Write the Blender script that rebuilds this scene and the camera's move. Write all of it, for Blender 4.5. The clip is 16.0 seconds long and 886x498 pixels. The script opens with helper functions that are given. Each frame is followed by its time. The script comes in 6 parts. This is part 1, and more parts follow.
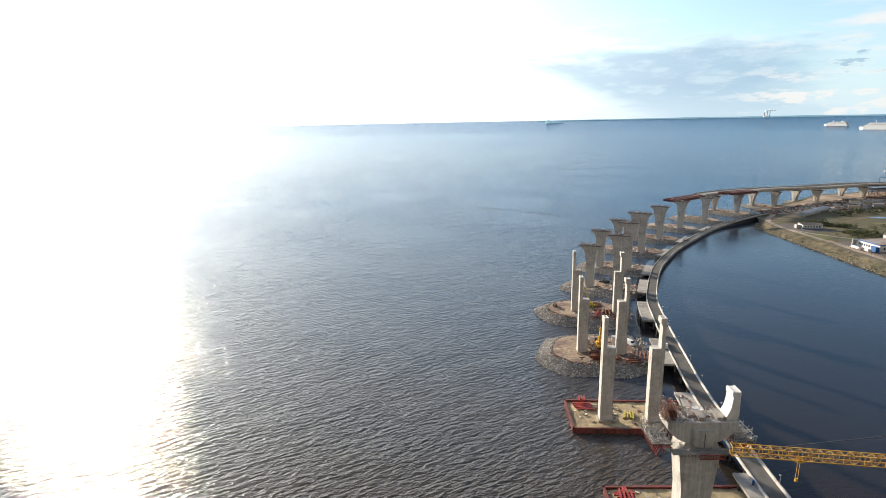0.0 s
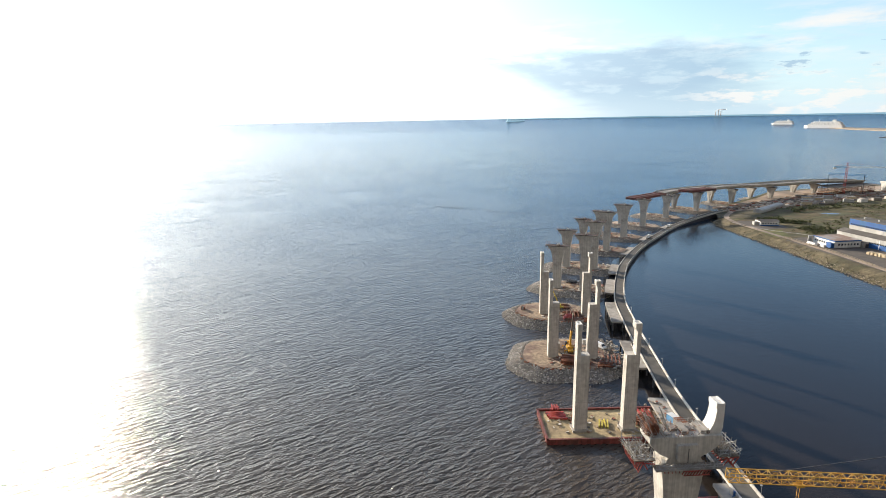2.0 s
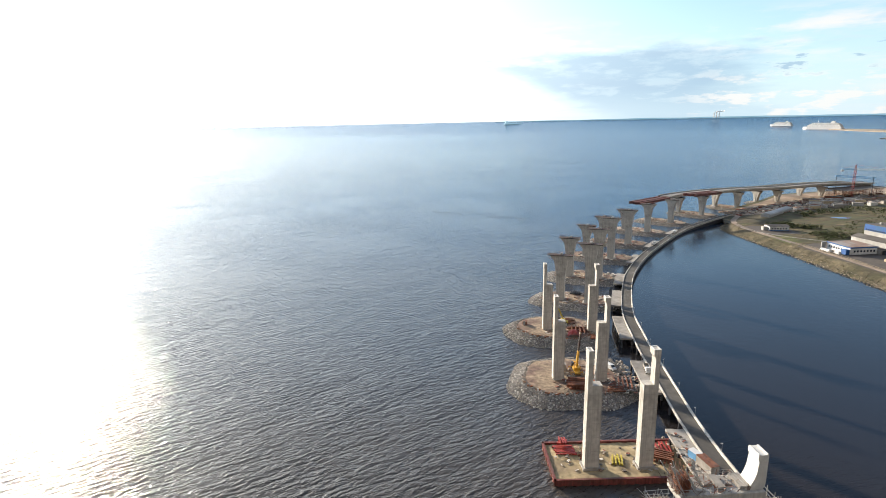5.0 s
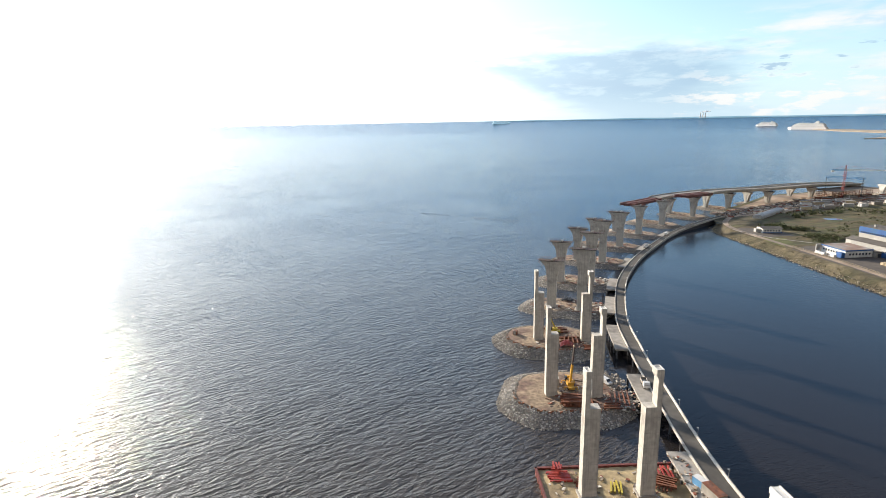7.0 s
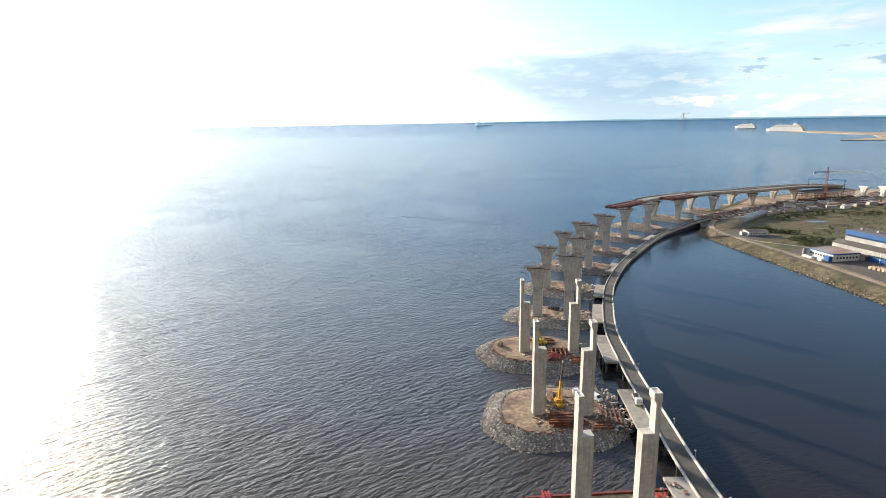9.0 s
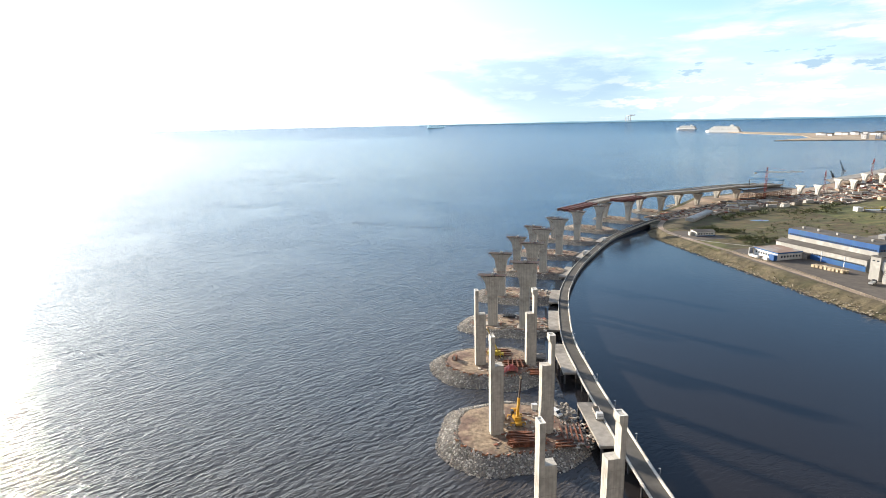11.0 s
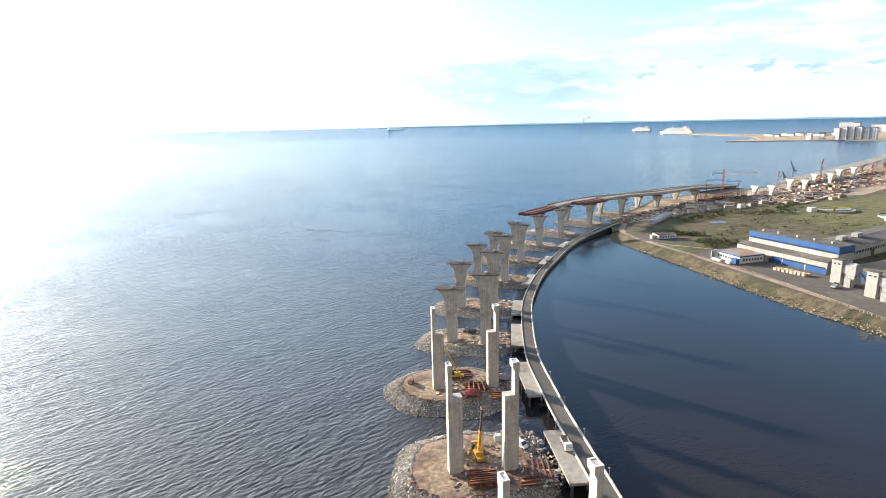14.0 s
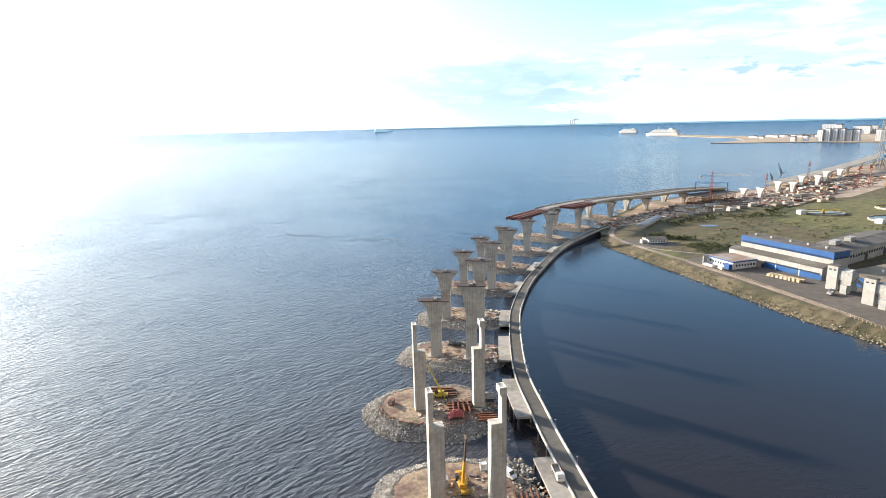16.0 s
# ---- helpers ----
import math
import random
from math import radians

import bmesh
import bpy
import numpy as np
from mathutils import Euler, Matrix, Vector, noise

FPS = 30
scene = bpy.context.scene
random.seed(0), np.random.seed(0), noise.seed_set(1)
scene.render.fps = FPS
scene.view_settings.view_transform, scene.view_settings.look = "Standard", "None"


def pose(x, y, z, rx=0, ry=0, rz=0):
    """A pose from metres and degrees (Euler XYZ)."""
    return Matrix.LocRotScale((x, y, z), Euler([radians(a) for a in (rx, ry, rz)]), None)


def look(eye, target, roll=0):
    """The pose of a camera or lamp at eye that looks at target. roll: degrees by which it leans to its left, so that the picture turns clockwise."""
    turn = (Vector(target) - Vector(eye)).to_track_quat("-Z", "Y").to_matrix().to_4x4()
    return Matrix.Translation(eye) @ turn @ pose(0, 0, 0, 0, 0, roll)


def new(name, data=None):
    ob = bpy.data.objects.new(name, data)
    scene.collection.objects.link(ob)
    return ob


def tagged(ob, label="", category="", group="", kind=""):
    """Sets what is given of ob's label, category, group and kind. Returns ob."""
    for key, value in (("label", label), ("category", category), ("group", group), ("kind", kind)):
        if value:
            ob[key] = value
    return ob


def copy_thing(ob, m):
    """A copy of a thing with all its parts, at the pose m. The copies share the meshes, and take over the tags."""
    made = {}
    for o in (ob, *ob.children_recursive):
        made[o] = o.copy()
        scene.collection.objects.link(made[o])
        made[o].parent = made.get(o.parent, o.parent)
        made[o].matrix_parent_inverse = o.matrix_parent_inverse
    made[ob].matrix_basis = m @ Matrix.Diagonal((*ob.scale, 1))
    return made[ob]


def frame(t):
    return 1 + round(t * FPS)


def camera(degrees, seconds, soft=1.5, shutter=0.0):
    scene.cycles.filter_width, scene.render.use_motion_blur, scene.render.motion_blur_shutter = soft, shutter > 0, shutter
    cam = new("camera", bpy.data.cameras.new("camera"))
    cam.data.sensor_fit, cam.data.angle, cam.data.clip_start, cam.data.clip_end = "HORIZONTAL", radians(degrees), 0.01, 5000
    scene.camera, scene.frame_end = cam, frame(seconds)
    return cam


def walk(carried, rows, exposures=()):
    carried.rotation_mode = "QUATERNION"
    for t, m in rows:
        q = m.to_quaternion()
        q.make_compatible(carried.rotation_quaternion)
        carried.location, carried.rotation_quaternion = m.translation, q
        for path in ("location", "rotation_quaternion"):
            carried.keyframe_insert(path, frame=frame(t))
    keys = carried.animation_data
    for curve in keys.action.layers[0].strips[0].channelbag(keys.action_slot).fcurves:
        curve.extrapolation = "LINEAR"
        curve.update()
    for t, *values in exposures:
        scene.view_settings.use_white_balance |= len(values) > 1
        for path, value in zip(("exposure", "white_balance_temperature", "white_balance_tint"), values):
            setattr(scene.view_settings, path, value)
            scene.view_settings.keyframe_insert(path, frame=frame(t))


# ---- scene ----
cam = camera(77.2, 16.0, soft=0.9)
PATH = [
    (0, (-1.53, -7.393, 96.79), (-1.413, -5.449, 96.336), -1.1),
    (0.5, (-1.662, -4.935, 96.723), (-1.499, -2.995, 96.267), -1.1),
    (1, (-1.73, -2.393, 96.67), (-1.494, -0.461, 96.211), -1.1),
    (1.5, (-1.673, 0.266, 96.603), (-1.426, 2.196, 96.141), -1),
    (2, (-1.519, 3.073, 96.508), (-1.269, 5.003, 96.046), -1),
    (2.5, (-1.169, 5.975, 96.399), (-0.92, 7.906, 95.94), -1.1),
    (3, (-0.614, 8.905, 96.301), (-0.367, 10.836, 95.845), -1.2),
    (3.5, (0.079, 11.909, 96.23), (0.325, 13.841, 95.776), -1.3),
    (4, (0.769, 14.99, 96.186), (1.016, 16.923, 95.734), -1.3),
    (6.5, (4.435, 30.968, 96.108), (4.719, 32.895, 95.653), -1.1),
    (7, (5.135, 34.108, 96.108), (5.431, 36.033, 95.653), -1.1),
    (7.5, (5.829, 37.2, 96.131), (6.137, 39.123, 95.675), -1),
    (8, (6.55, 40.187, 96.15), (6.869, 42.108, 95.696), -1),
    (10.5, (11.252, 54.457, 96.402), (11.714, 56.351, 95.954), -1.1),
    (11, (12.333, 57.335, 96.422), (12.847, 59.215, 95.976), -1.2),
    (11.5, (13.512, 60.187, 96.442), (14.064, 62.057, 95.997), -1.3),
    (12, (14.842, 63.021, 96.46), (15.417, 64.884, 96.017), -1.3),
    (12.5, (16.247, 65.835, 96.477), (16.841, 67.692, 96.032), -1.3),
    (13, (17.737, 68.587, 96.512), (18.349, 70.439, 96.067), -1.3),
    (13.5, (19.255, 71.311, 96.542), (19.883, 73.158, 96.1), -1.4),
    (14, (20.827, 74.089, 96.57), (21.469, 75.93, 96.128), -1.3),
    (14.5, (22.383, 76.982, 96.577), (23.038, 78.82, 96.137), -1.4),
    (15, (24.009, 79.976, 96.606), (24.674, 81.81, 96.166), -1.3),
    (15.5, (25.667, 83.033, 96.617), (26.341, 84.864, 96.178), -1.3),
    (16, (27.372, 86.129, 96.628), (28.055, 87.957, 96.191), -1.3),
]
walk(cam, [(t, look(eye, target, roll)) for t, eye, target, roll in PATH],
     exposures=((0, 0.82, 6900, 10), (4, 0.89, 6900, 10), (8, 0.91, 6850, 10), (10, 0.99, 6850, 9.5), (12, 1.18, 6850, 9.5), (14, 1.27, 6800, 9.5), (16, 1.27, 6750, 9.5)))

# ---- world, sun, exposure ----
SUN_AZ, SUN_EL = radians(-31), radians(16)
SUN_DIR = Vector((math.sin(SUN_AZ) * math.cos(SUN_EL), math.cos(SUN_AZ) * math.cos(SUN_EL), math.sin(SUN_EL)))


def build_world():
    w = bpy.data.worlds.new("sky")
    scene.world = w
    w.use_nodes = True
    nt = w.node_tree
    nt.nodes.clear()
    N, L = nt.nodes.new, nt.links.new

    def math_node(op, a, b=None, clamp=False):
        n = N("ShaderNodeMath")
        n.operation, n.use_clamp = op, clamp
        for i, v in enumerate((a, b)):
            if v is None:
                continue
            if isinstance(v, (int, float)):
                n.inputs[i].default_value = v
            else:
                L(v, n.inputs[i])
        return n.outputs[0]

    def mix(fac, a, b, mode="MIX"):
        n = N("ShaderNodeMix")
        n.data_type, n.blend_type = "RGBA", mode
        for s, v in ((0, fac), (6, a), (7, b)):
            if isinstance(v, (int, float)):
                n.inputs[s].default_value = v
            elif isinstance(v, tuple):
                n.inputs[s].default_value = (*v, 1)
            else:
                L(v, n.inputs[s])
        return n.outputs[2]

    out, bg = N("ShaderNodeOutputWorld"), N("ShaderNodeBackground")
    sky = N("ShaderNodeTexSky")
    sky.sky_type, sky.sun_disc = "NISHITA", False
    sky.sun_elevation, sky.sun_rotation = SUN_EL, SUN_AZ
    sky.air_density, sky.dust_density, sky.ozone_density = 1.0, 0.3, 2.5
    co = N("ShaderNodeTexCoord")
    sep = N("ShaderNodeSeparateXYZ")
    L(co.outputs["Generated"], sep.inputs[0])
    x, y, z = sep.outputs
    up = math_node("MAXIMUM", z, 0.0)
    # the sheet of cloud, seen in perspective
    h = math_node("ADD", up, 0.13)
    cx, cy = math_node("DIVIDE", x, h), math_node("DIVIDE", y, h)
    com = N("ShaderNodeCombineXYZ")
    L(cx, com.inputs[0]), L(cy, com.inputs[1])
    n1 = N("ShaderNodeTexNoise")
    n1.inputs["Scale"].default_value, n1.inputs["Detail"].default_value, n1.inputs["Roughness"].default_value = 0.62, 8, 0.6
    L(com.outputs[0], n1.inputs["Vector"])
    ramp = N("ShaderNodeMapRange")
    ramp.inputs[1].default_value, ramp.inputs[2].default_value = 0.52, 0.70
    L(n1.outputs["Fac"], ramp.inputs[0])
    low = N("ShaderNodeMapRange")
    low.inputs[1].default_value, low.inputs[2].default_value = 0.30, 0.10
    L(up, low.inputs[0])
    cover = math_node("MULTIPLY", ramp.outputs[0], low.outputs[0])
    n2 = N("ShaderNodeTexNoise")
    n2.inputs["Scale"].default_value, n2.inputs["Detail"].default_value = 0.55, 7
    L(com.outputs[0], n2.inputs["Vector"])
    shade = N("ShaderNodeMapRange")
    shade.inputs[1].default_value, shade.inputs[2].default_value = 0.42, 0.62
    L(n2.outputs["Fac"], shade.inputs[0])
    cloud = mix(shade.outputs[0], CLOUD_LIT, CLOUD_DARK)
    base = mix(1.0, sky.outputs[0], SKY_GAIN, "MULTIPLY")
    # pale haze low down, then cloud; white cloud fills the sky behind
    haze = N("ShaderNodeMapRange")
    haze.inputs[1].default_value, haze.inputs[2].default_value, haze.inputs[3].default_value, haze.inputs[4].default_value = 0.0, 0.26, 0.9, 0.0
    L(up, haze.inputs[0])
    body = mix(haze.outputs[0], base, HAZE)
    body = mix(math_node("MULTIPLY", cover, 0.9), body, cloud)
    # a blue-grey bank of rain cloud standing on the horizon, by azimuth and height
    az = math_node("ARCTAN2", x, y)
    flat, fine = N("ShaderNodeCombineXYZ"), N("ShaderNodeCombineXYZ")
    L(math_node("MULTIPLY", az, 5.0), flat.inputs[0]), L(math_node("MULTIPLY", up, 26.0), flat.inputs[1])
    L(math_node("MULTIPLY", az, 17.0), fine.inputs[0]), L(math_node("MULTIPLY", up, 62.0), fine.inputs[1])
    n3, n4 = N("ShaderNodeTexNoise"), N("ShaderNodeTexNoise")
    n3.inputs["Scale"].default_value, n3.inputs["Detail"].default_value, n3.inputs["Roughness"].default_value = 1.0, 9, 0.58
    n4.inputs["Scale"].default_value, n4.inputs["Detail"].default_value, n4.inputs["Roughness"].default_value = 1.0, 7, 0.6
    L(flat.outputs[0], n3.inputs["Vector"]), L(fine.outputs[0], n4.inputs["Vector"])
    ragged, ragged_fine = math_node("SUBTRACT", n3.outputs["Fac"], 0.5), math_node("SUBTRACT", n4.outputs["Fac"], 0.5)

    def step(v, a, b):
        r = N("ShaderNodeMapRange")
        r.interpolation_type = "SMOOTHSTEP"
        r.inputs[1].default_value, r.inputs[2].default_value = a, b
        L(v, r.inputs[0])
        return r.outputs[0]

    top = math_node("ADD", up, math_node("ADD", math_node("MULTIPLY", ragged, 0.075), math_node("MULTIPLY", ragged_fine, 0.025)))
    west = math_node("ADD", math_node("ADD", az, math_node("MULTIPLY", up, 2.4)), math_node("MULTIPLY", ragged, 0.10))
    east = math_node("ADD", az, math_node("MULTIPLY", ragged, 0.35))
    # white streaks of cloud above the bank, thinning into blue
    streak = math_node("MULTIPLY", step(n3.outputs["Fac"], 0.48, 0.66), math_node("MULTIPLY", step(up, 0.165, 0.12), step(up, 0.06, 0.095)))
    body = mix(math_node("MULTIPLY", streak, 0.85), body, CLOUD_LIT)
    bank = math_node("MULTIPLY", step(top, 0.112, 0.088), math_node("MULTIPLY", step(west, 0.37, 0.46), step(east, 0.72, 0.52)))
    body = mix(math_node("MULTIPLY", bank, 0.9), body, mix(math_node("MAXIMUM", step(n4.outputs["Fac"], 0.44, 0.66), step(up, 0.05, 0.0)), BANK_CLOUD, BANK_PALE))
    # broken white cloud further east
    broken = math_node("MULTIPLY", step(n3.outputs["Fac"], 0.42, 0.60), math_node("MULTIPLY", step(az, 0.70, 0.86), step(up, 0.30, 0.16)))
    body = mix(math_node("MULTIPLY", broken, 0.75), body, mix(step(n4.outputs["Fac"], 0.48, 0.66), CLOUD_LIT, BANK_PALE))
    # low white heaps and small dark cloudlets east of the bank
    heaps = math_node("MULTIPLY", step(n4.outputs["Fac"], 0.50, 0.60), math_node("MULTIPLY", step(up, 0.085, 0.03), step(az, 0.50, 0.60)))
    body = mix(math_node("MULTIPLY", heaps, 0.75), body, CLOUD_LIT)
    small = math_node("MULTIPLY", step(n4.outputs["Fac"], 0.57, 0.63), math_node("MULTIPLY", step(up, 0.05, 0.06), step(up, 0.105, 0.085)))
    body = mix(math_node("MULTIPLY", math_node("MULTIPLY", small, step(az, 0.55, 0.62)), 0.8), body, BANK_CLOUD)
    rear = N("ShaderNodeMapRange")
    rear.inputs[1].default_value, rear.inputs[2].default_value = 0.0, -0.45
    L(y, rear.inputs[0])
    body = mix(math_node("MULTIPLY", rear.outputs[0], 0.85), body, OVERHEAD)
    # bright haze round the sun
    dot = N("ShaderNodeVectorMath")
    dot.operation = "DOT_PRODUCT"
    L(co.outputs["Generated"], dot.inputs[0])
    dot.inputs[1].default_value = SUN_DIR
    d = math_node("MAXIMUM", dot.outputs["Value"], 0.0)
    halo = math_node("ADD", math_node("MULTIPLY", math_node("POWER", d, HALO[0]), HALO[1]),
                     math_node("MULTIPLY", math_node("POWER", d, HALO[2]), HALO[3]))
    glow = N("ShaderNodeVectorMath")
    glow.operation = "SCALE"
    glow.inputs[0].default_value = (1.0, 0.985, 0.95)
    L(halo, glow.inputs["Scale"])
    L(mix(1.0, body, glow.outputs[0], "ADD"), bg.inputs[0])
    bg.inputs[1].default_value = 0.056
    L(bg.outputs[0], out.inputs[0])


OVERHEAD, HAZE = (4.4, 4.1, 3.7), (6.9, 9.0, 10.8)
SKY_GAIN = (1.75, 2.1, 2.3)
CLOUD_LIT, CLOUD_DARK = (9.6, 9.6, 9.7), (4.6, 5.8, 8.0)
HALO = (45, 46.0, 4.5, 15.5)
BANK_CLOUD, BANK_PALE = (3.9, 5.9, 8.0), (5.3, 7.3, 9.0)
build_world()
sun = new("sun", bpy.data.lights.new("sun", "SUN"))
sun.data.energy, sun.data.angle, sun.data.color = 5.0, radians(2.0), (1.0, 0.89, 0.74)
sun.matrix_world = look(SUN_DIR * 500, (0, 0, 0))


# ---- materials ----
def material(name, colour, rough=0.8, metal=0.0, vary=0.25, scale=1.0, bump=0.0, bump_scale=4.0, second=None, second_scale=0.2,
             second_at=(0.5, 0.6), streak=0.0, per_object=0.0):
    """A surface with grain, large stains in a second colour, and relief. Scales are in cycles a metre."""
    m = bpy.data.materials.new(name)
    m.use_nodes = True
    nt = m.node_tree
    N, L = nt.nodes.new, nt.links.new
    p = nt.nodes["Principled BSDF"]
    p.inputs["Roughness"].default_value, p.inputs["Metallic"].default_value = rough, metal
    co = N("ShaderNodeTexCoord")
    n1 = N("ShaderNodeTexNoise")
    n1.inputs["Scale"].default_value, n1.inputs["Detail"].default_value = scale, 8
    L(co.outputs["Object"], n1.inputs["Vector"])
    r = N("ShaderNodeMapRange")
    r.inputs[1].default_value, r.inputs[2].default_value = 0.3, 0.7
    r.inputs[3].default_value, r.inputs[4].default_value = 1 - vary, 1 + vary
    L(n1.outputs["Fac"], r.inputs[0])
    base = N("ShaderNodeMix")
    base.data_type = "RGBA"
    base.inputs[6].default_value = (*colour, 1)
    base.inputs[7].default_value = (*(second or colour), 1)
    n2 = N("ShaderNodeTexNoise")
    n2.inputs["Scale"].default_value, n2.inputs["Detail"].default_value = second_scale, 6
    L(co.outputs["Object"], n2.inputs["Vector"])
    r2 = N("ShaderNodeMapRange")
    r2.inputs[1].default_value, r2.inputs[2].default_value = second_at
    L(n2.outputs["Fac"], r2.inputs[0])
    L(r2.outputs[0], base.inputs[0])
    col = N("ShaderNodeVectorMath")
    col.operation = "SCALE"
    L(base.outputs[2], col.inputs[0])
    L(r.outputs[0], col.inputs["Scale"])
    last = col.outputs[0]
    if streak:
        mp = N("ShaderNodeMapping")
        mp.inputs["Scale"].default_value = (2.2, 2.2, 0.06)
        L(co.outputs["Object"], mp.inputs[0])
        n3 = N("ShaderNodeTexNoise")
        n3.inputs["Scale"].default_value, n3.inputs["Detail"].default_value = 1.0, 4
        L(mp.outputs[0], n3.inputs["Vector"])
        r3 = N("ShaderNodeMapRange")
        r3.inputs[1].default_value, r3.inputs[2].default_value = 0.35, 0.7
        r3.inputs[3].default_value, r3.inputs[4].default_value = 1 + streak * 0.4, 1 - streak
        L(n3.outputs["Fac"], r3.inputs[0])
        c3 = N("ShaderNodeVectorMath")
        c3.operation = "SCALE"
        L(last, c3.inputs[0])
        L(r3.outputs[0], c3.inputs["Scale"])
        last = c3.outputs[0]
    if per_object:
        oi = N("ShaderNodeObjectInfo")
        r4 = N("ShaderNodeMapRange")
        r4.inputs[3].default_value, r4.inputs[4].default_value = 1 - per_object, 1 + per_object
        L(oi.outputs["Random"], r4.inputs[0])
        c4 = N("ShaderNodeVectorMath")
        c4.operation = "SCALE"
        L(last, c4.inputs[0])
        L(r4.outputs[0], c4.inputs["Scale"])
        last = c4.outputs[0]
    L(last, p.inputs["Base Color"])
    if bump:
        b = N("ShaderNodeBump")
        b.inputs["Strength"].default_value, b.inputs["Distance"].default_value = 1.0, bump
        n4 = N("ShaderNodeTexNoise")
        n4.inputs["Scale"].default_value, n4.inputs["Detail"].default_value = bump_scale, 5
        L(co.outputs["Object"], n4.inputs["Vector"])
        L(n4.outputs["Fac"], b.inputs["Height"])
        L(b.outputs[0], p.inputs["Normal"])
    return m


def island_material(name, colours, rough=0.9, bump=0.03):
    """Many pieces in one mesh, each of its own shade."""
    m = material(name, colours[0], rough, vary=0.3, scale=2.0, bump=bump, bump_scale=3)
    nt = m.node_tree
    N, L = nt.nodes.new, nt.links.new
    g, ramp = N("ShaderNodeNewGeometry"), N("ShaderNodeValToRGB")
    ramp.color_ramp.interpolation = "CONSTANT"
    while len(ramp.color_ramp.elements) < len(colours):
        ramp.color_ramp.elements.new(0.5)
    for i, (e, c) in enumerate(zip(ramp.color_ramp.elements, colours)):
        e.position, e.color = i / len(colours), (*c, 1)
    L(g.outputs["Random Per Island"], ramp.inputs[0])
    mixn = [n for n in nt.nodes if n.bl_idname == "ShaderNodeMix"][0]
    for s in (6, 7):
        for l in list(mixn.inputs[s].links):
            nt.links.remove(l)
        L(ramp.outputs[0], mixn.inputs[s])
    return m


def water_material(name, colour, waves):
    m = bpy.data.materials.new(name)
    m.use_nodes = True
    nt = m.node_tree
    N, L = nt.nodes.new, nt.links.new
    p = nt.nodes["Principled BSDF"]
    p.inputs["Roughness"].default_value, p.inputs["IOR"].default_value = 0.15, 1.33
    co = N("ShaderNodeTexCoord")
    c1 = N("ShaderNodeTexNoise")
    c1.inputs["Scale"].default_value, c1.inputs["Detail"].default_value = 0.006, 5
    L(co.outputs["Object"], c1.inputs["Vector"])
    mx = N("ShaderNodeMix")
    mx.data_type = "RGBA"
    # second colour: blue of the sky reflected far out, put into the base
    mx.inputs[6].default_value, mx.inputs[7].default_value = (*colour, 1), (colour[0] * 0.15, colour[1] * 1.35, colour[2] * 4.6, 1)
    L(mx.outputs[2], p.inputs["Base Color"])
    height = None
    for turn, sx, sy, amp, detail in waves:
        mp = N("ShaderNodeMapping")
        mp.vector_type = "TEXTURE"
        mp.inputs["Rotation"].default_value = (0, 0, radians(turn))
        mp.inputs["Scale"].default_value = (1 / sx, 1 / sy, 1)
        L(co.outputs["Object"], mp.inputs[0])
        n = N("ShaderNodeTexNoise")
        n.inputs["Scale"].default_value, n.inputs["Detail"].default_value = 1.0, detail
        n.inputs["Distortion"].default_value = 0.4
        L(mp.outputs[0], n.inputs["Vector"])
        k = N("ShaderNodeMath")
        k.operation = "MULTIPLY"
        L(n.outputs["Fac"], k.inputs[0])
        k.inputs[1].default_value = amp
        if height is None:
            height = k.outputs[0]
        else:
            a = N("ShaderNodeMath")
            L(height, a.inputs[0]), L(k.outputs[0], a.inputs[1])
            height = a.outputs[0]
    # open water offshore is rougher; silt brown turns to blue painted for reflected sky
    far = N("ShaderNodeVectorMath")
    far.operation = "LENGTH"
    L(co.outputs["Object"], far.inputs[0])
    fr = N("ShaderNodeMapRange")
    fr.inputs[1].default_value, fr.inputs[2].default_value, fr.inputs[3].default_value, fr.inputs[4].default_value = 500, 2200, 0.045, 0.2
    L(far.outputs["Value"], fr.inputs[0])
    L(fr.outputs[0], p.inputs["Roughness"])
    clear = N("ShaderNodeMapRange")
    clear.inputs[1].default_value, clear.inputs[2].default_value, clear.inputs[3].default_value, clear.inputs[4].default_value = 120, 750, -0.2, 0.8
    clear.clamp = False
    far_blue = N("ShaderNodeMath")
    far_blue.use_clamp = True
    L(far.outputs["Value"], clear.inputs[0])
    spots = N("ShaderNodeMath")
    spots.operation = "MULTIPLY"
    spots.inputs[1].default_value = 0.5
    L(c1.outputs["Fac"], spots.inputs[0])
    L(clear.outputs[0], far_blue.inputs[0]), L(spots.outputs[0], far_blue.inputs[1])
    L(far_blue.outputs[0], mx.inputs[0])
    # gusts: calmer and rougher fields of water
    gu = N("ShaderNodeTexNoise")
    gu.inputs["Scale"].default_value, gu.inputs["Detail"].default_value = 0.012, 4
    L(co.outputs["Object"], gu.inputs["Vector"])
    gr = N("ShaderNodeMapRange")
    gr.inputs[1].default_value, gr.inputs[2].default_value, gr.inputs[3].default_value, gr.inputs[4].default_value = 0.35, 0.65, 0.65, 1.1
    L(gu.outputs["Fac"], gr.inputs[0])
    b = N("ShaderNodeBump")
    b.inputs["Distance"].default_value = 1.0
    L(gr.outputs[0], b.inputs["Strength"])
    L(height, b.inputs["Height"])
    L(b.outputs[0], p.inputs["Normal"])
    return m


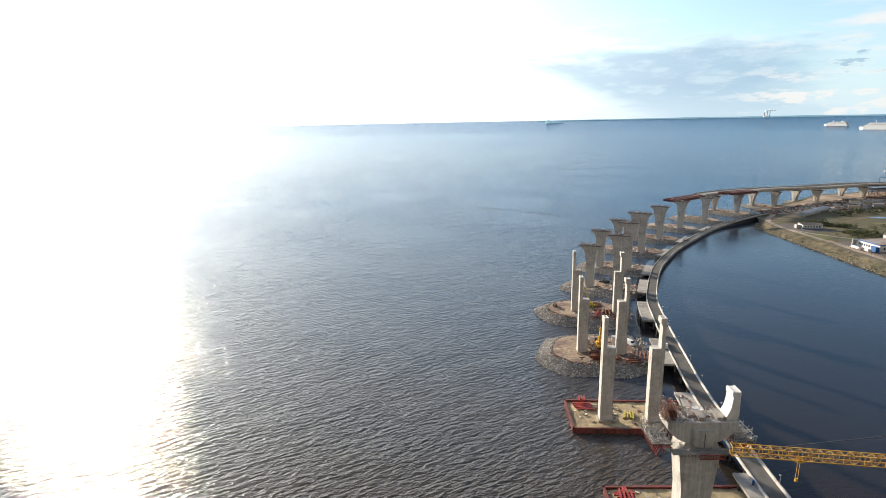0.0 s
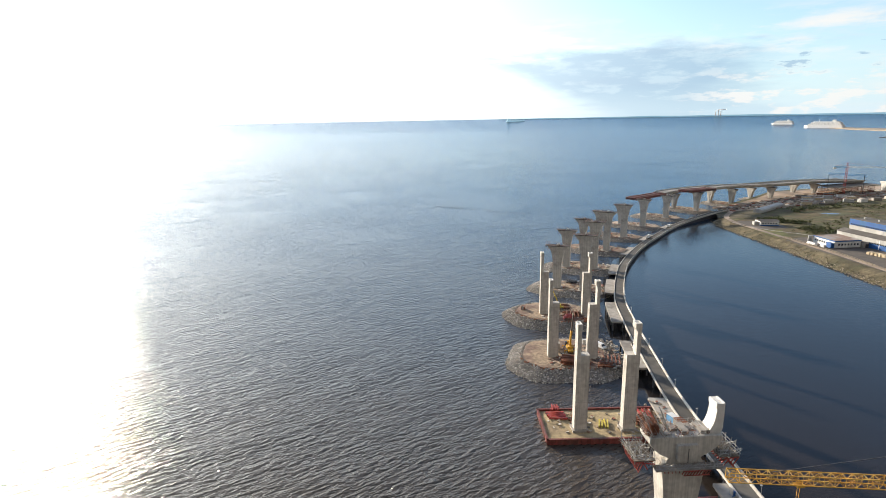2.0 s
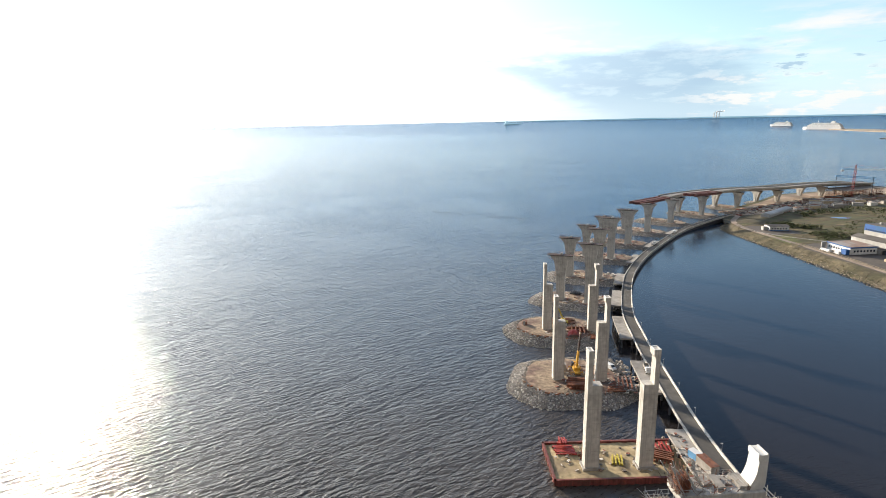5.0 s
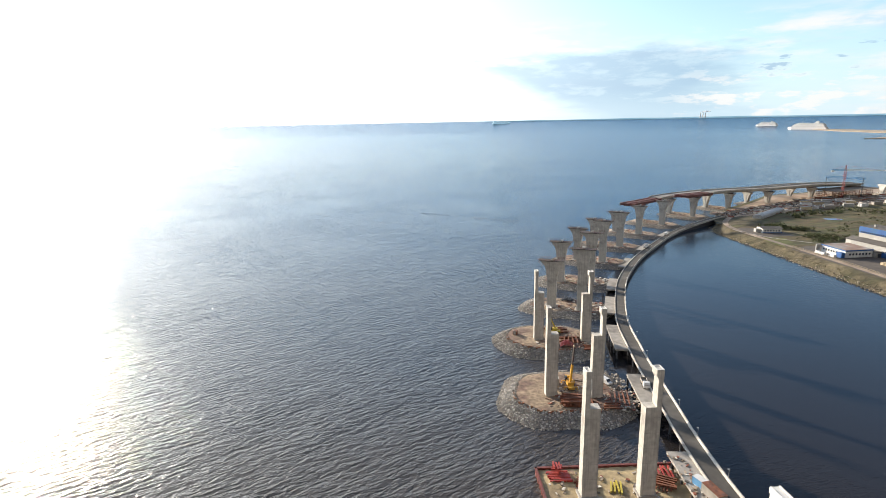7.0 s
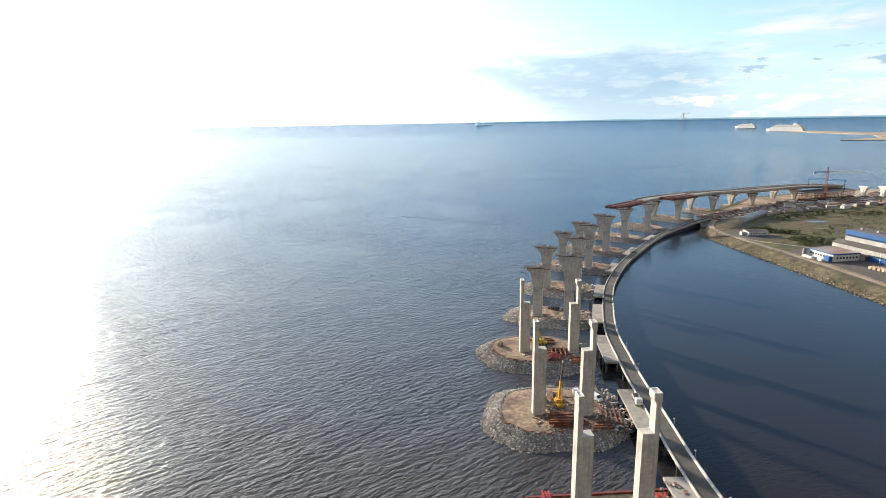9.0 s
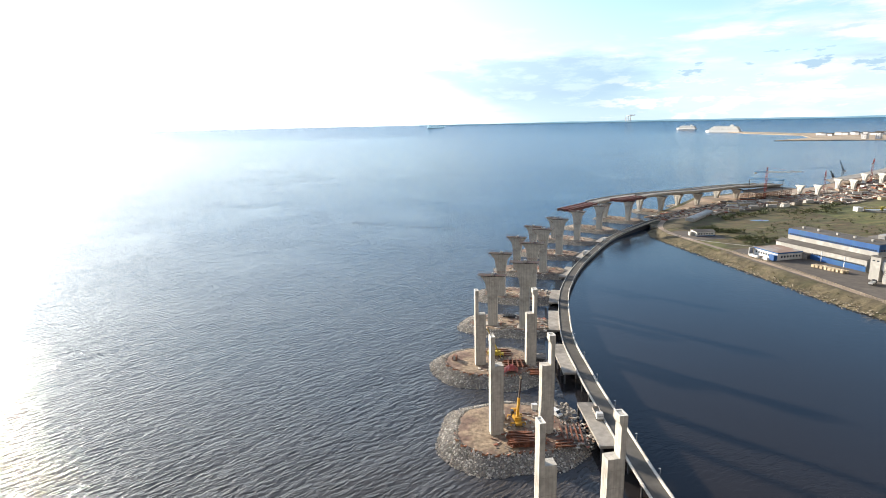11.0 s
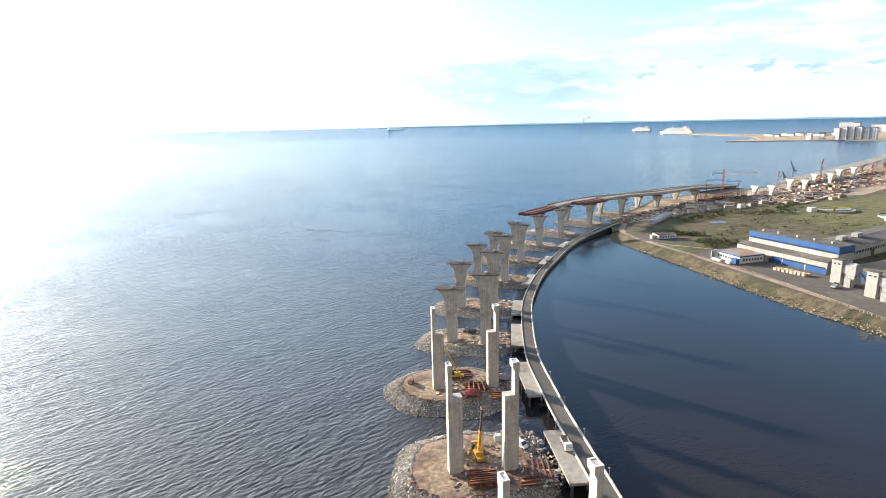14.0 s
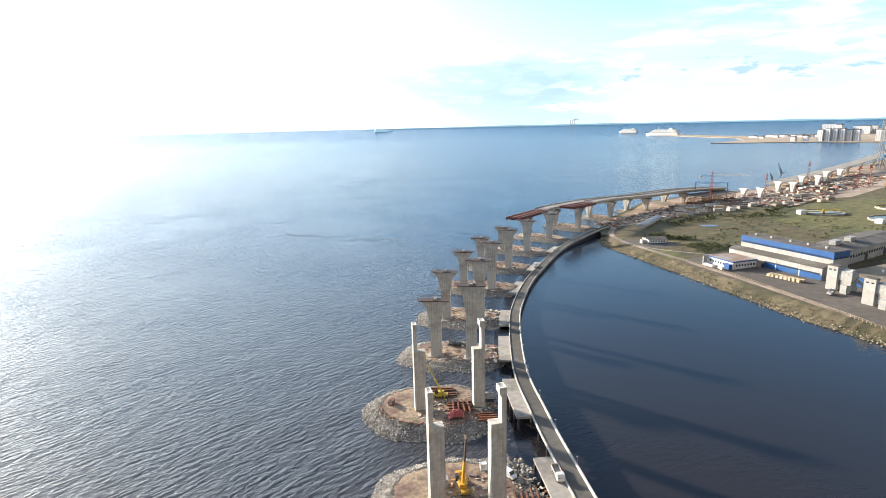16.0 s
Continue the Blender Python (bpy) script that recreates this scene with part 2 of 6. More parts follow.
CONCRETE = material("concrete", (0.47, 0.445, 0.405), 0.85, vary=0.15, scale=0.8, bump=0.01, bump_scale=6, second=(0.37, 0.345, 0.31), second_scale=0.15, streak=0.22)
CONCRETE_NEW = material("pale_concrete", (0.66, 0.64, 0.60), 0.85, vary=0.10, scale=0.8, bump=0.01, bump_scale=6, second=(0.50, 0.48, 0.45), second_scale=0.2, streak=0.1)
SLAB = material("slab_concrete", (0.30, 0.275, 0.245), 0.9, vary=0.2, scale=0.5, bump=0.015, second=(0.21, 0.19, 0.17), second_scale=0.12)
ROAD = material("road_surface", (0.068, 0.062, 0.055), 0.9, vary=0.18, scale=0.4, bump=0.01, second=(0.10, 0.092, 0.082), second_scale=0.06)
ASPHALT = material("yard_asphalt", (0.088, 0.074, 0.063), 0.9, vary=0.20, scale=0.3, second=(0.115, 0.097, 0.081), second_scale=0.04)
DARK_STEEL = material("dark_steel", (0.05, 0.05, 0.055), 0.6, vary=0.3, scale=2)
SAND = material("sandy_fill", (0.27, 0.20, 0.135), 0.95, vary=0.4, scale=0.7, bump=0.25, bump_scale=0.9, second=(0.15, 0.095, 0.072), second_scale=0.13, second_at=(0.44, 0.60))
DIRT = material("site_dirt", (0.34, 0.26, 0.20), 0.95, vary=0.3, scale=0.12, bump=0.2, bump_scale=0.4, second=(0.19, 0.15, 0.12), second_scale=0.03)
def field_material(name, stops, bump=0.35):
    """Rough ground in long uneven bands of several colours, with fine tussocks."""
    m = bpy.data.materials.new(name)
    m.use_nodes = True
    nt = m.node_tree
    N, L = nt.nodes.new, nt.links.new
    p = nt.nodes["Principled BSDF"]
    p.inputs["Roughness"].default_value = 0.95
    co, mp = N("ShaderNodeTexCoord"), N("ShaderNodeMapping")
    mp.inputs["Rotation"].default_value = (0, 0, radians(-24))
    mp.inputs["Scale"].default_value = (0.35, 1.0, 1.0)
    L(co.outputs["Object"], mp.inputs[0])
    big, mid, small = N("ShaderNodeTexNoise"), N("ShaderNodeTexNoise"), N("ShaderNodeTexNoise")
    for n, sc, det, dis in ((big, 0.035, 9, 1.2), (mid, 0.22, 7, 0.5), (small, 1.1, 5, 0.0)):
        n.inputs["Scale"].default_value, n.inputs["Detail"].default_value, n.inputs["Distortion"].default_value = sc, det, dis
        n.inputs["Roughness"].default_value = 0.62
        L(mp.outputs[0] if n is not small else co.outputs["Object"], n.inputs["Vector"])
    ramp = N("ShaderNodeValToRGB")
    while len(ramp.color_ramp.elements) < len(stops):
        ramp.color_ramp.elements.new(0.5)
    for e, (at, c) in zip(ramp.color_ramp.elements, stops):
        e.position, e.color = at, (*c, 1)
    L(big.outputs["Fac"], ramp.inputs[0])
    gain = N("ShaderNodeMath")
    gain.operation = "MULTIPLY"
    for i, (n, lo, hi) in enumerate(((mid, 0.45, 1.55), (small, 0.7, 1.3))):
        r = N("ShaderNodeMapRange")
        r.inputs[1].default_value, r.inputs[2].default_value, r.inputs[3].default_value, r.inputs[4].default_value = 0.3, 0.7, lo, hi
        L(n.outputs["Fac"], r.inputs[0])
        L(r.outputs[0], gain.inputs[i])
    col = N("ShaderNodeVectorMath")
    col.operation = "SCALE"
    L(ramp.outputs[0], col.inputs[0]), L(gain.outputs[0], col.inputs["Scale"])
    L(col.outputs[0], p.inputs["Base Color"])
    b = N("ShaderNodeBump")
    b.inputs["Distance"].default_value = bump
    L(mid.outputs["Fac"], b.inputs["Height"])
    L(b.outputs[0], p.inputs["Normal"])
    return m


GRASS = field_material("rough_grass", ((0.30, (0.032, 0.040, 0.014)), (0.42, (0.070, 0.068, 0.024)), (0.50, (0.088, 0.060, 0.028)), (0.56, (0.070, 0.070, 0.022)), (0.66, (0.135, 0.104, 0.052)), (0.74, (0.042, 0.047, 0.016))))
LAWN = field_material("green_grass", ((0.32, (0.050, 0.058, 0.016)), (0.46, (0.090, 0.094, 0.024)), (0.56, (0.12, 0.104, 0.036)), (0.68, (0.070, 0.078, 0.020))), 0.15)
BANK = field_material("dry_bank", ((0.32, (0.036, 0.038, 0.016)), (0.45, (0.066, 0.056, 0.028)), (0.55, (0.115, 0.092, 0.054)), (0.68, (0.044, 0.042, 0.020))), 0.4)
RUST = material("rusty_steel", (0.20, 0.075, 0.04), 0.8, metal=0.1, vary=0.4, scale=1.0, second=(0.12, 0.06, 0.045), second_scale=0.4, per_object=0.3)
RED = material("red_paint", (0.34, 0.045, 0.035), 0.55, vary=0.3, scale=0.7, second=(0.20, 0.055, 0.04), second_scale=0.25)
HULL = material("rust_red_hull", (0.17, 0.042, 0.033), 0.6, vary=0.3, scale=0.6, second=(0.13, 0.045, 0.035), second_scale=0.2, streak=0.25)
FORM = material("brown_formwork", (0.05, 0.038, 0.036), 0.8, vary=0.35, scale=0.8, second=(0.06, 0.036, 0.03), second_scale=0.3)
RAW = material("raw_deck_steel", (0.15, 0.055, 0.05), 0.8, vary=0.3, scale=0.5, second=(0.12, 0.07, 0.06), second_scale=0.15)
DECK_SLAB = material("deck_screed", (0.235, 0.22, 0.20), 0.9, vary=0.2, scale=0.3, second=(0.17, 0.16, 0.15), second_scale=0.06)
YELLOW = material("yellow_paint", (0.52, 0.27, 0.025), 0.5, vary=0.2, scale=0.8, second=(0.50, 0.30, 0.05), second_scale=0.5)
LIME = material("lime_yellow_paint", (0.46, 0.36, 0.05), 0.5, vary=0.2, scale=0.8)
NETTING = material("orange_netting", (0.27, 0.11, 0.065), 0.85, vary=0.5, scale=0.9, second=(0.28, 0.15, 0.09), second_scale=0.35)
WHITE = material("white_paint", (0.60, 0.60, 0.595), 0.5, vary=0.08, scale=0.5, second=(0.70, 0.69, 0.67), second_scale=0.2)
CLADDING = material("pale_cladding", (0.36, 0.35, 0.33), 0.6, vary=0.10, scale=0.4, second=(0.45, 0.44, 0.42), second_scale=0.1, streak=0.06)
BLUE = material("blue_cladding", (0.013, 0.085, 0.27), 0.5, vary=0.12, scale=0.3, second=(0.018, 0.095, 0.24), second_scale=0.15)
LIGHT_BLUE = material("blue_canvas", (0.14, 0.34, 0.58), 0.5, vary=0.15, scale=0.6)
ROOF = material("grey_roof", (0.085, 0.077, 0.070), 0.9, vary=0.15, scale=0.3, second=(0.125, 0.113, 0.10), second_scale=0.08)
PINK_ROOF = material("faded_pink_roof", (0.24, 0.165, 0.13), 0.9, vary=0.15, scale=0.3, second=(0.27, 0.245, 0.23), second_scale=0.1)
GALV = material("galvanised_steel", (0.36, 0.35, 0.33), 0.55, metal=0.15, vary=0.15, scale=1.0, second=(0.30, 0.31, 0.32), second_scale=0.3)
GLASS_DARK = material("dark_window", (0.035, 0.045, 0.06), 0.12, vary=0.2, scale=0.5)
WOOD = material("pale_timber", (0.50, 0.40, 0.27), 0.85, vary=0.3, scale=1.5, per_object=0.25)
TYRE = material("black_rubber", (0.02, 0.02, 0.02), 0.9, vary=0.2, scale=3)
STEAM = bpy.data.materials.new("steam_puffs")
STEAM.use_nodes = True
through_light = STEAM.node_tree.nodes.new("ShaderNodeBsdfTranslucent")
through_light.inputs[0].default_value = (0.9, 0.9, 0.9, 1)
STEAM.node_tree.links.new(through_light.outputs[0], STEAM.node_tree.nodes["Material Output"].inputs[0])
# distance haze put into a pale blue colour and a faint glow
HAZE_GLOW = material("haze_glow", (0.30, 0.40, 0.46), 0.95, vary=0.2, scale=0.01, second=(0.24, 0.36, 0.42), second_scale=0.004)
glow = HAZE_GLOW.node_tree.nodes["Principled BSDF"]
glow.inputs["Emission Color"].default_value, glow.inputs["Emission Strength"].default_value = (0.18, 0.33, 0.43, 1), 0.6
SPIT = material("pale_sand_spit", (0.36, 0.28, 0.20), 0.95, vary=0.15, scale=0.02, second=(0.24, 0.20, 0.155), second_scale=0.008)
FACADE = material("pale_facade", (0.56, 0.57, 0.60), 0.8, vary=0.1, scale=0.05, per_object=0.15)
ROCKS = island_material("rubble_stone", [(0.24, 0.225, 0.20), (0.30, 0.275, 0.245), (0.16, 0.145, 0.13), (0.26, 0.22, 0.18), (0.46, 0.43, 0.39), (0.20, 0.185, 0.17)])
SCRAP = island_material("site_scrap", [(0.24, 0.09, 0.06), (0.38, 0.33, 0.28), (0.16, 0.13, 0.11), (0.30, 0.24, 0.18), (0.26, 0.17, 0.12), (0.52, 0.47, 0.40), (0.11, 0.095, 0.085)])
TUFTS = island_material("shrub_clumps", [(0.056, 0.070, 0.025), (0.066, 0.076, 0.028), (0.050, 0.064, 0.024), (0.075, 0.078, 0.031)])
BANK_STONES = island_material("tan_stones", [(0.30, 0.245, 0.175), (0.22, 0.18, 0.13), (0.36, 0.31, 0.24), (0.16, 0.135, 0.10)])
FIELD_TUFTS = island_material("field_tufts", [(0.11, 0.11, 0.040), (0.16, 0.13, 0.058), (0.085, 0.092, 0.032), (0.13, 0.12, 0.043)])
BANK_TUFTS = island_material("dry_tufts", [(0.12, 0.095, 0.052), (0.075, 0.07, 0.034), (0.15, 0.12, 0.075), (0.055, 0.056, 0.026)])
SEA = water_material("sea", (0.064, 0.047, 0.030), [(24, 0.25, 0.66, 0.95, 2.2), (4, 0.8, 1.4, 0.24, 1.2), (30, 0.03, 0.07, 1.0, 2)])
BAY = water_material("sheltered_water", (0.026, 0.018, 0.0115), [(20, 0.25, 0.6, 0.085, 3), (5, 0.8, 1.7, 0.04, 2)])
POOL = water_material("basin_water", (0.035, 0.042, 0.045), [(0, 0.5, 0.5, 0.03, 2)])
SCRAP_WOOD = material("weathered_timber", (0.13, 0.105, 0.085), 0.9, vary=0.4, scale=1.5, second=(0.19, 0.155, 0.115), second_scale=0.8)
OCHRE = material("ochre_sand", (0.33, 0.255, 0.145), 0.95, vary=0.35, scale=0.6, bump=0.1, bump_scale=0.9, second=(0.22, 0.165, 0.10), second_scale=0.15)



# ---- builders ----
def box(bm, x0, x1, y0, y1, z0, z1, m=None):
    vs = [bm.verts.new((x, y, z)) for z in (z0, z1) for y in (y0, y1) for x in (x0, x1)]
    for f in ((0, 2, 3, 1), (4, 5, 7, 6), (0, 1, 5, 4), (2, 6, 7, 3), (0, 4, 6, 2), (1, 3, 7, 5)):
        bm.faces.new([vs[i] for i in f])
    if m is not None:
        bmesh.ops.transform(bm, matrix=m, verts=vs)
    return vs


def prism(bm, pts, axis, a, b):
    """Extrudes an outline from a to b: along y the outline is in x and z, along z in x and y."""
    if axis == "y":
        lo, hi = [bm.verts.new((p, a, q)) for p, q in pts], [bm.verts.new((p, b, q)) for p, q in pts]
    elif axis == "x":
        lo, hi = [bm.verts.new((a, p, q)) for p, q in pts], [bm.verts.new((b, p, q)) for p, q in pts]
    else:
        lo, hi = [bm.verts.new((p, q, a)) for p, q in pts], [bm.verts.new((p, q, b)) for p, q in pts]
    n = len(pts)
    fs = [bm.faces.new(lo), bm.faces.new(hi[::-1])]
    for i in range(n):
        fs.append(bm.faces.new((lo[i], hi[i], hi[(i + 1) % n], lo[(i + 1) % n])))
    bmesh.ops.recalc_face_normals(bm, faces=fs)
    return lo + hi


def beam(bm, p, q, r, sides=4):
    p, q = Vector(p), Vector(q)
    d = (q - p)
    if d.length < 1e-6:
        return
    rot = d.to_track_quat("Z", "Y").to_matrix()
    rings = []
    for c in (p, q):
        rings.append([bm.verts.new(c + rot @ Vector((r * math.cos(2 * math.pi * (i + 0.5) / sides), r * math.sin(2 * math.pi * (i + 0.5) / sides), 0))) for i in range(sides)])
    for i in range(sides):
        j = (i + 1) % sides
        bm.faces.new((rings[0][i], rings[0][j], rings[1][j], rings[1][i]))
    bm.faces.new(rings[0][::-1])
    bm.faces.new(rings[1])


def disc(bm, x, y, z0, z1, r, sides=16, r2=None):
    r2 = r if r2 is None else r2
    lo = [bm.verts.new((x + r * math.cos(2 * math.pi * i / sides), y + r * math.sin(2 * math.pi * i / sides), z0)) for i in range(sides)]
    hi = [bm.verts.new((x + r2 * math.cos(2 * math.pi * i / sides), y + r2 * math.sin(2 * math.pi * i / sides), z1)) for i in range(sides)]
    for i in range(sides):
        j = (i + 1) % sides
        bm.faces.new((lo[i], lo[j], hi[j], hi[i]))
    bm.faces.new(lo[::-1])
    bm.faces.new(hi)


def lattice(bm, p, q, w, h, bay, r, up=(0, 0, 1), taper=1.0):
    """A braced girder from p to q, w wide and h high."""
    p, q = Vector(p), Vector(q)
    d = (q - p).normalized()
    side = d.cross(Vector(up)).normalized()
    top = side.cross(d).normalized()
    n = max(1, round((q - p).length / bay))
    prev = None
    for i in range(n + 1):
        k = 1 + (taper - 1) * i / n
        c = p.lerp(q, i / n)
        ring = [c + side * (sx * w / 2 * k) + top * (sz * h / 2 * k) for sx, sz in ((-1, -1), (1, -1), (1, 1), (-1, 1))]
        for a in range(4):
            beam(bm, ring[a], ring[(a + 1) % 4], r * 0.6, 3)
        if prev:
            for a in range(4):
                beam(bm, prev[a], ring[a], r, 4)
                b = (a + 1) % 4
                beam(bm, prev[a] if i % 2 else prev[b], ring[b] if i % 2 else ring[a], r * 0.6, 3)
        prev = ring


def chamfer(bm, w):
    es = [e for e in bm.edges if len(e.link_faces) == 2 and e.calc_face_angle(0) > 0.5]
    bmesh.ops.bevel(bm, geom=es, offset=w, segments=1, affect="EDGES")


def mesh_of(bm, name, mats, smooth=False):
    me = bpy.data.meshes.new(name)
    bm.to_mesh(me)
    bm.free()
    for m in (mats if isinstance(mats, (list, tuple)) else [mats]):
        me.materials.append(m)
    if smooth:
        for f in me.polygons:
            f.use_smooth = True
    return me


def thing(name, m, label, category, group="", kind=""):
    ob = new(name)
    ob.empty_display_size = 0.5
    ob.matrix_world = m
    return tagged(ob, label, category, group, kind)


def part(name, bm, mat, parent, label="", m=None, smooth=False):
    ob = new(name, mesh_of(bm, name, mat, smooth))
    ob.parent = parent
    if m is not None:
        ob.matrix_basis = m
    return tagged(ob, label)


def solid(name, bm, mat, label, category, group="", kind="", m=None, smooth=False):
    ob = new(name, mesh_of(bm, name, mat, smooth))
    if m is not None:
        ob.matrix_world = m
    return tagged(ob, label, category, group, kind)


def spline(pts, step=4.0):
    """A smooth line through the points, at even steps."""
    P = [Vector(p) for p in pts]
    P = [2 * P[0] - P[1]] + P + [2 * P[-1] - P[-2]]
    out = []
    for i in range(1, len(P) - 2):
        a, b, c, d = P[i - 1:i + 3]
        n = max(2, int((c - b).length / step))
        for k in range(n):
            t = k / n
            out.append(0.5 * (2 * b + (c - a) * t + (2 * a - 5 * b + 4 * c - d) * t * t + (3 * b - a - 3 * c + d) * t ** 3))
    out.append(P[-2])
    return out


def normals2(line):
    """Unit normals to the left of a line in the plan."""
    out = []
    for i in range(len(line)):
        d = line[min(i + 1, len(line) - 1)] - line[max(i - 1, 0)]
        out.append(Vector((-d.y, d.x, 0)).normalized())
    return out


def ribbon(bm, line, section, closed=False):
    """Sweeps a section of (left offset, height) along a line in the plan."""
    ns = normals2(line)
    rows = [[bm.verts.new((p.x + n.x * o, p.y + n.y * o, p.z + h)) for o, h in section] for p, n in zip(line, ns)]
    m = len(section)
    for a, b in zip(rows, rows[1:]):
        for i in range(m if closed else m - 1):
            j = (i + 1) % m
            bm.faces.new((a[i], b[i], b[j], a[j]))
    if closed:
        bm.faces.new(rows[0])
        bm.faces.new(rows[-1][::-1])


def sheet(name, pts, z, mat, label, category, kind="structure", lift=0.0):
    bm = bmesh.new()
    f = bm.faces.new([bm.verts.new((x, y, z + lift)) for x, y in pts])
    bmesh.ops.triangulate(bm, faces=[f])
    bmesh.ops.recalc_face_normals(bm, faces=bm.faces[:])
    if bm.faces[:][0].normal.z < 0:
        bmesh.ops.reverse_faces(bm, faces=bm.faces[:])
    return solid(name, bm, mat, label, category, kind=kind)


def stone(bm, c, r, rng):
    """A rough block with uneven corners."""
    base = ((1, 0, -.2), (.3, .95, -.1), (-.8, .6, -.2), (-.8, -.6, -.1), (.3, -.95, -.2), (.45, .3, .75), (-.45, .25, .7), (0, -.45, .8))
    turn = Euler((rng.uniform(-.5, .5), rng.uniform(-.5, .5), rng.uniform(0, 6.3))).to_matrix()
    sc = Vector((rng.uniform(.7, 1.3), rng.uniform(.6, 1.1), rng.uniform(.6, 1.0))) * r
    v = [bm.verts.new(Vector(c) + turn @ Vector((b[0] * sc.x * rng.uniform(.8, 1.2), b[1] * sc.y * rng.uniform(.8, 1.2), b[2] * sc.z))) for b in base]
    for f in ((0, 1, 5), (1, 6, 5), (1, 2, 6), (2, 3, 6), (3, 7, 6), (3, 4, 7), (4, 0, 5), (4, 5, 7), (5, 6, 7)):
        bm.faces.new([v[i] for i in f])


def tuft(bm, c, r, rng, n=14):
    """A loose clump of small leaf faces."""
    for _ in range(n):
        d = Vector((rng.gauss(0, .5), rng.gauss(0, .5), abs(rng.gauss(.3, .35)))) * r
        s = r * rng.uniform(.16, .32)
        turn = Euler((rng.uniform(-1.2, 1.2), rng.uniform(-1.2, 1.2), rng.uniform(0, 6.3))).to_matrix()
        vs = [bm.verts.new(Vector(c) + d + turn @ Vector(q) * s) for q in ((-1, -.5, 0), (.9, -.6, .2), (.7, .7, -.1), (-.6, .8, .2))]
        bm.faces.new(vs)


# ---- the sea: one sheet to the horizon ----
def build_sea():
    bm = bmesh.new()
    radii = [0, 60, 120, 200, 320, 500, 800, 1300, 2000, 3000, 3900, 4050, 4200, 4350, 4500, 4650, 4800, 4900]
    n = 96
    rows = []
    for r in radii:
        z = 71.0 * (max(0.0, r - 3900) / 1000) ** 1.5
        if r == 0:
            rows.append([bm.verts.new((20, 40, 0))])
        else:
            rows.append([bm.verts.new((20 + r * math.cos(2 * math.pi * i / n), 40 + r * math.sin(2 * math.pi * i / n), z)) for i in range(n)])
    for i in range(n):
        bm.faces.new((rows[0][0], rows[1][i], rows[1][(i + 1) % n]))
    for a, b in zip(rows[1:], rows[2:]):
        for i in range(n):
            j = (i + 1) % n
            bm.faces.new((a[i], b[i], b[j], a[j]))
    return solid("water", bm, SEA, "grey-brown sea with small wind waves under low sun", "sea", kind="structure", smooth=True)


build_sea()

# ---- land to the east ----
SHORE = [(330, 478), (313, 470), (304, 459), (297.5, 445), (295.4, 430), (293.4, 405), (290.6, 372), (287.4, 342), (284.3, 312), (281.6, 285), (280.2, 264), (280.6, 244), (281, 222), (278, 180), (275, 100), (272, -80), (270, -420)]


def build_land():
    rng = random.Random(3)
    line = [Vector((x, y, 0)) for x, y in SHORE]
    line = spline(line, 5.0)
    ns = normals2(line)
    bm = bmesh.new()
    # left of a line that runs south is the east, the land's side
    prof = [(-1.5, -1.5), (0, 0.1), (4, 1.3), (7, 2.9), (10, 4.0), (13, 4.2)]
    rows = []
    for p, n in zip(line, ns):
        rows.append([bm.verts.new((p.x + n.x * (o + rng.uniform(-.7, .7)), p.y + n.y * (o + rng.uniform(-.7, .7)), h + (rng.uniform(-.25, .25) if 0 < o < 14 else 0))) for o, h in prof])
    for a, b in zip(rows, rows[1:]):
        for i in range(len(prof) - 1):
            bm.faces.new((a[i], b[i], b[i + 1], a[i + 1]))
    bmesh.ops.recalc_face_normals(bm, faces=bm.faces[:])
    solid("shore_bank", bm, BANK, "dry grassy earth bank sloping to the water", "bank", kind="structure", smooth=True)
    edge = [(p.x + n.x * 12.5, p.y + n.y * 12.5) for p, n in zip(line, ns)]
    rest = [(1500, -420), (2100, 700), (1900, 1120), (1300, 860), (1000, 745), (800, 676), (660, 622), (560, 618), (470, 604), (420, 566), (372, 534), (335, 500)]
    sheet("ground", edge + rest, 4.15, GRASS, "rough grass field in green and brown on flat ground", "ground")
    sides = bmesh.new()
    pts = [edge[-1]] + rest + [edge[0]]
    for (x0, y0), (x1, y1) in zip(pts, pts[1:]):
        k = [sides.verts.new(c) for c in ((x0, y0, 4.15), (x1, y1, 4.15), (x1 + 3, y1 + 7, -1), (x0 + 3, y0 + 7, -1))]
        sides.faces.new(k)
    solid("north_bank", sides, BANK, "earth bank along the sea", "bank", kind="structure")
    # stones and dry tufts on the bank
    bs, bt = bmesh.new(), bmesh.new()
    for i, (p, n) in enumerate(zip(line, ns)):
        if not 150 < p.y < 470:
            continue
        for _ in range(26 if p.y < 345 else 10):
            o = rng.uniform(-.5, 5.0 if p.y < 345 else 3.0)
            stone(bs, (p.x + n.x * o + rng.uniform(-3, 3), p.y + n.y * o + rng.uniform(-3, 3), o * .32), rng.uniform(.25, .65), rng)
        for _ in range(9 if p.y < 330 else 20):
            o = rng.uniform(4 if p.y < 345 else 1.5, 11)
            tuft(bt, (p.x + n.x * o + rng.uniform(-3, 3), p.y + n.y * o + rng.uniform(-3, 3), min(4.1, o * .31)), rng.uniform(.4, 1.0), rng, 7)
    solid("bank_stones", bs, BANK_STONES, "tan and grey stones at the foot of the bank", "stones", kind="stuff")
    solid("bank_tufts", bt, BANK_TUFTS, "dry yellow-brown grass tufts on the bank", "grass", kind="stuff")


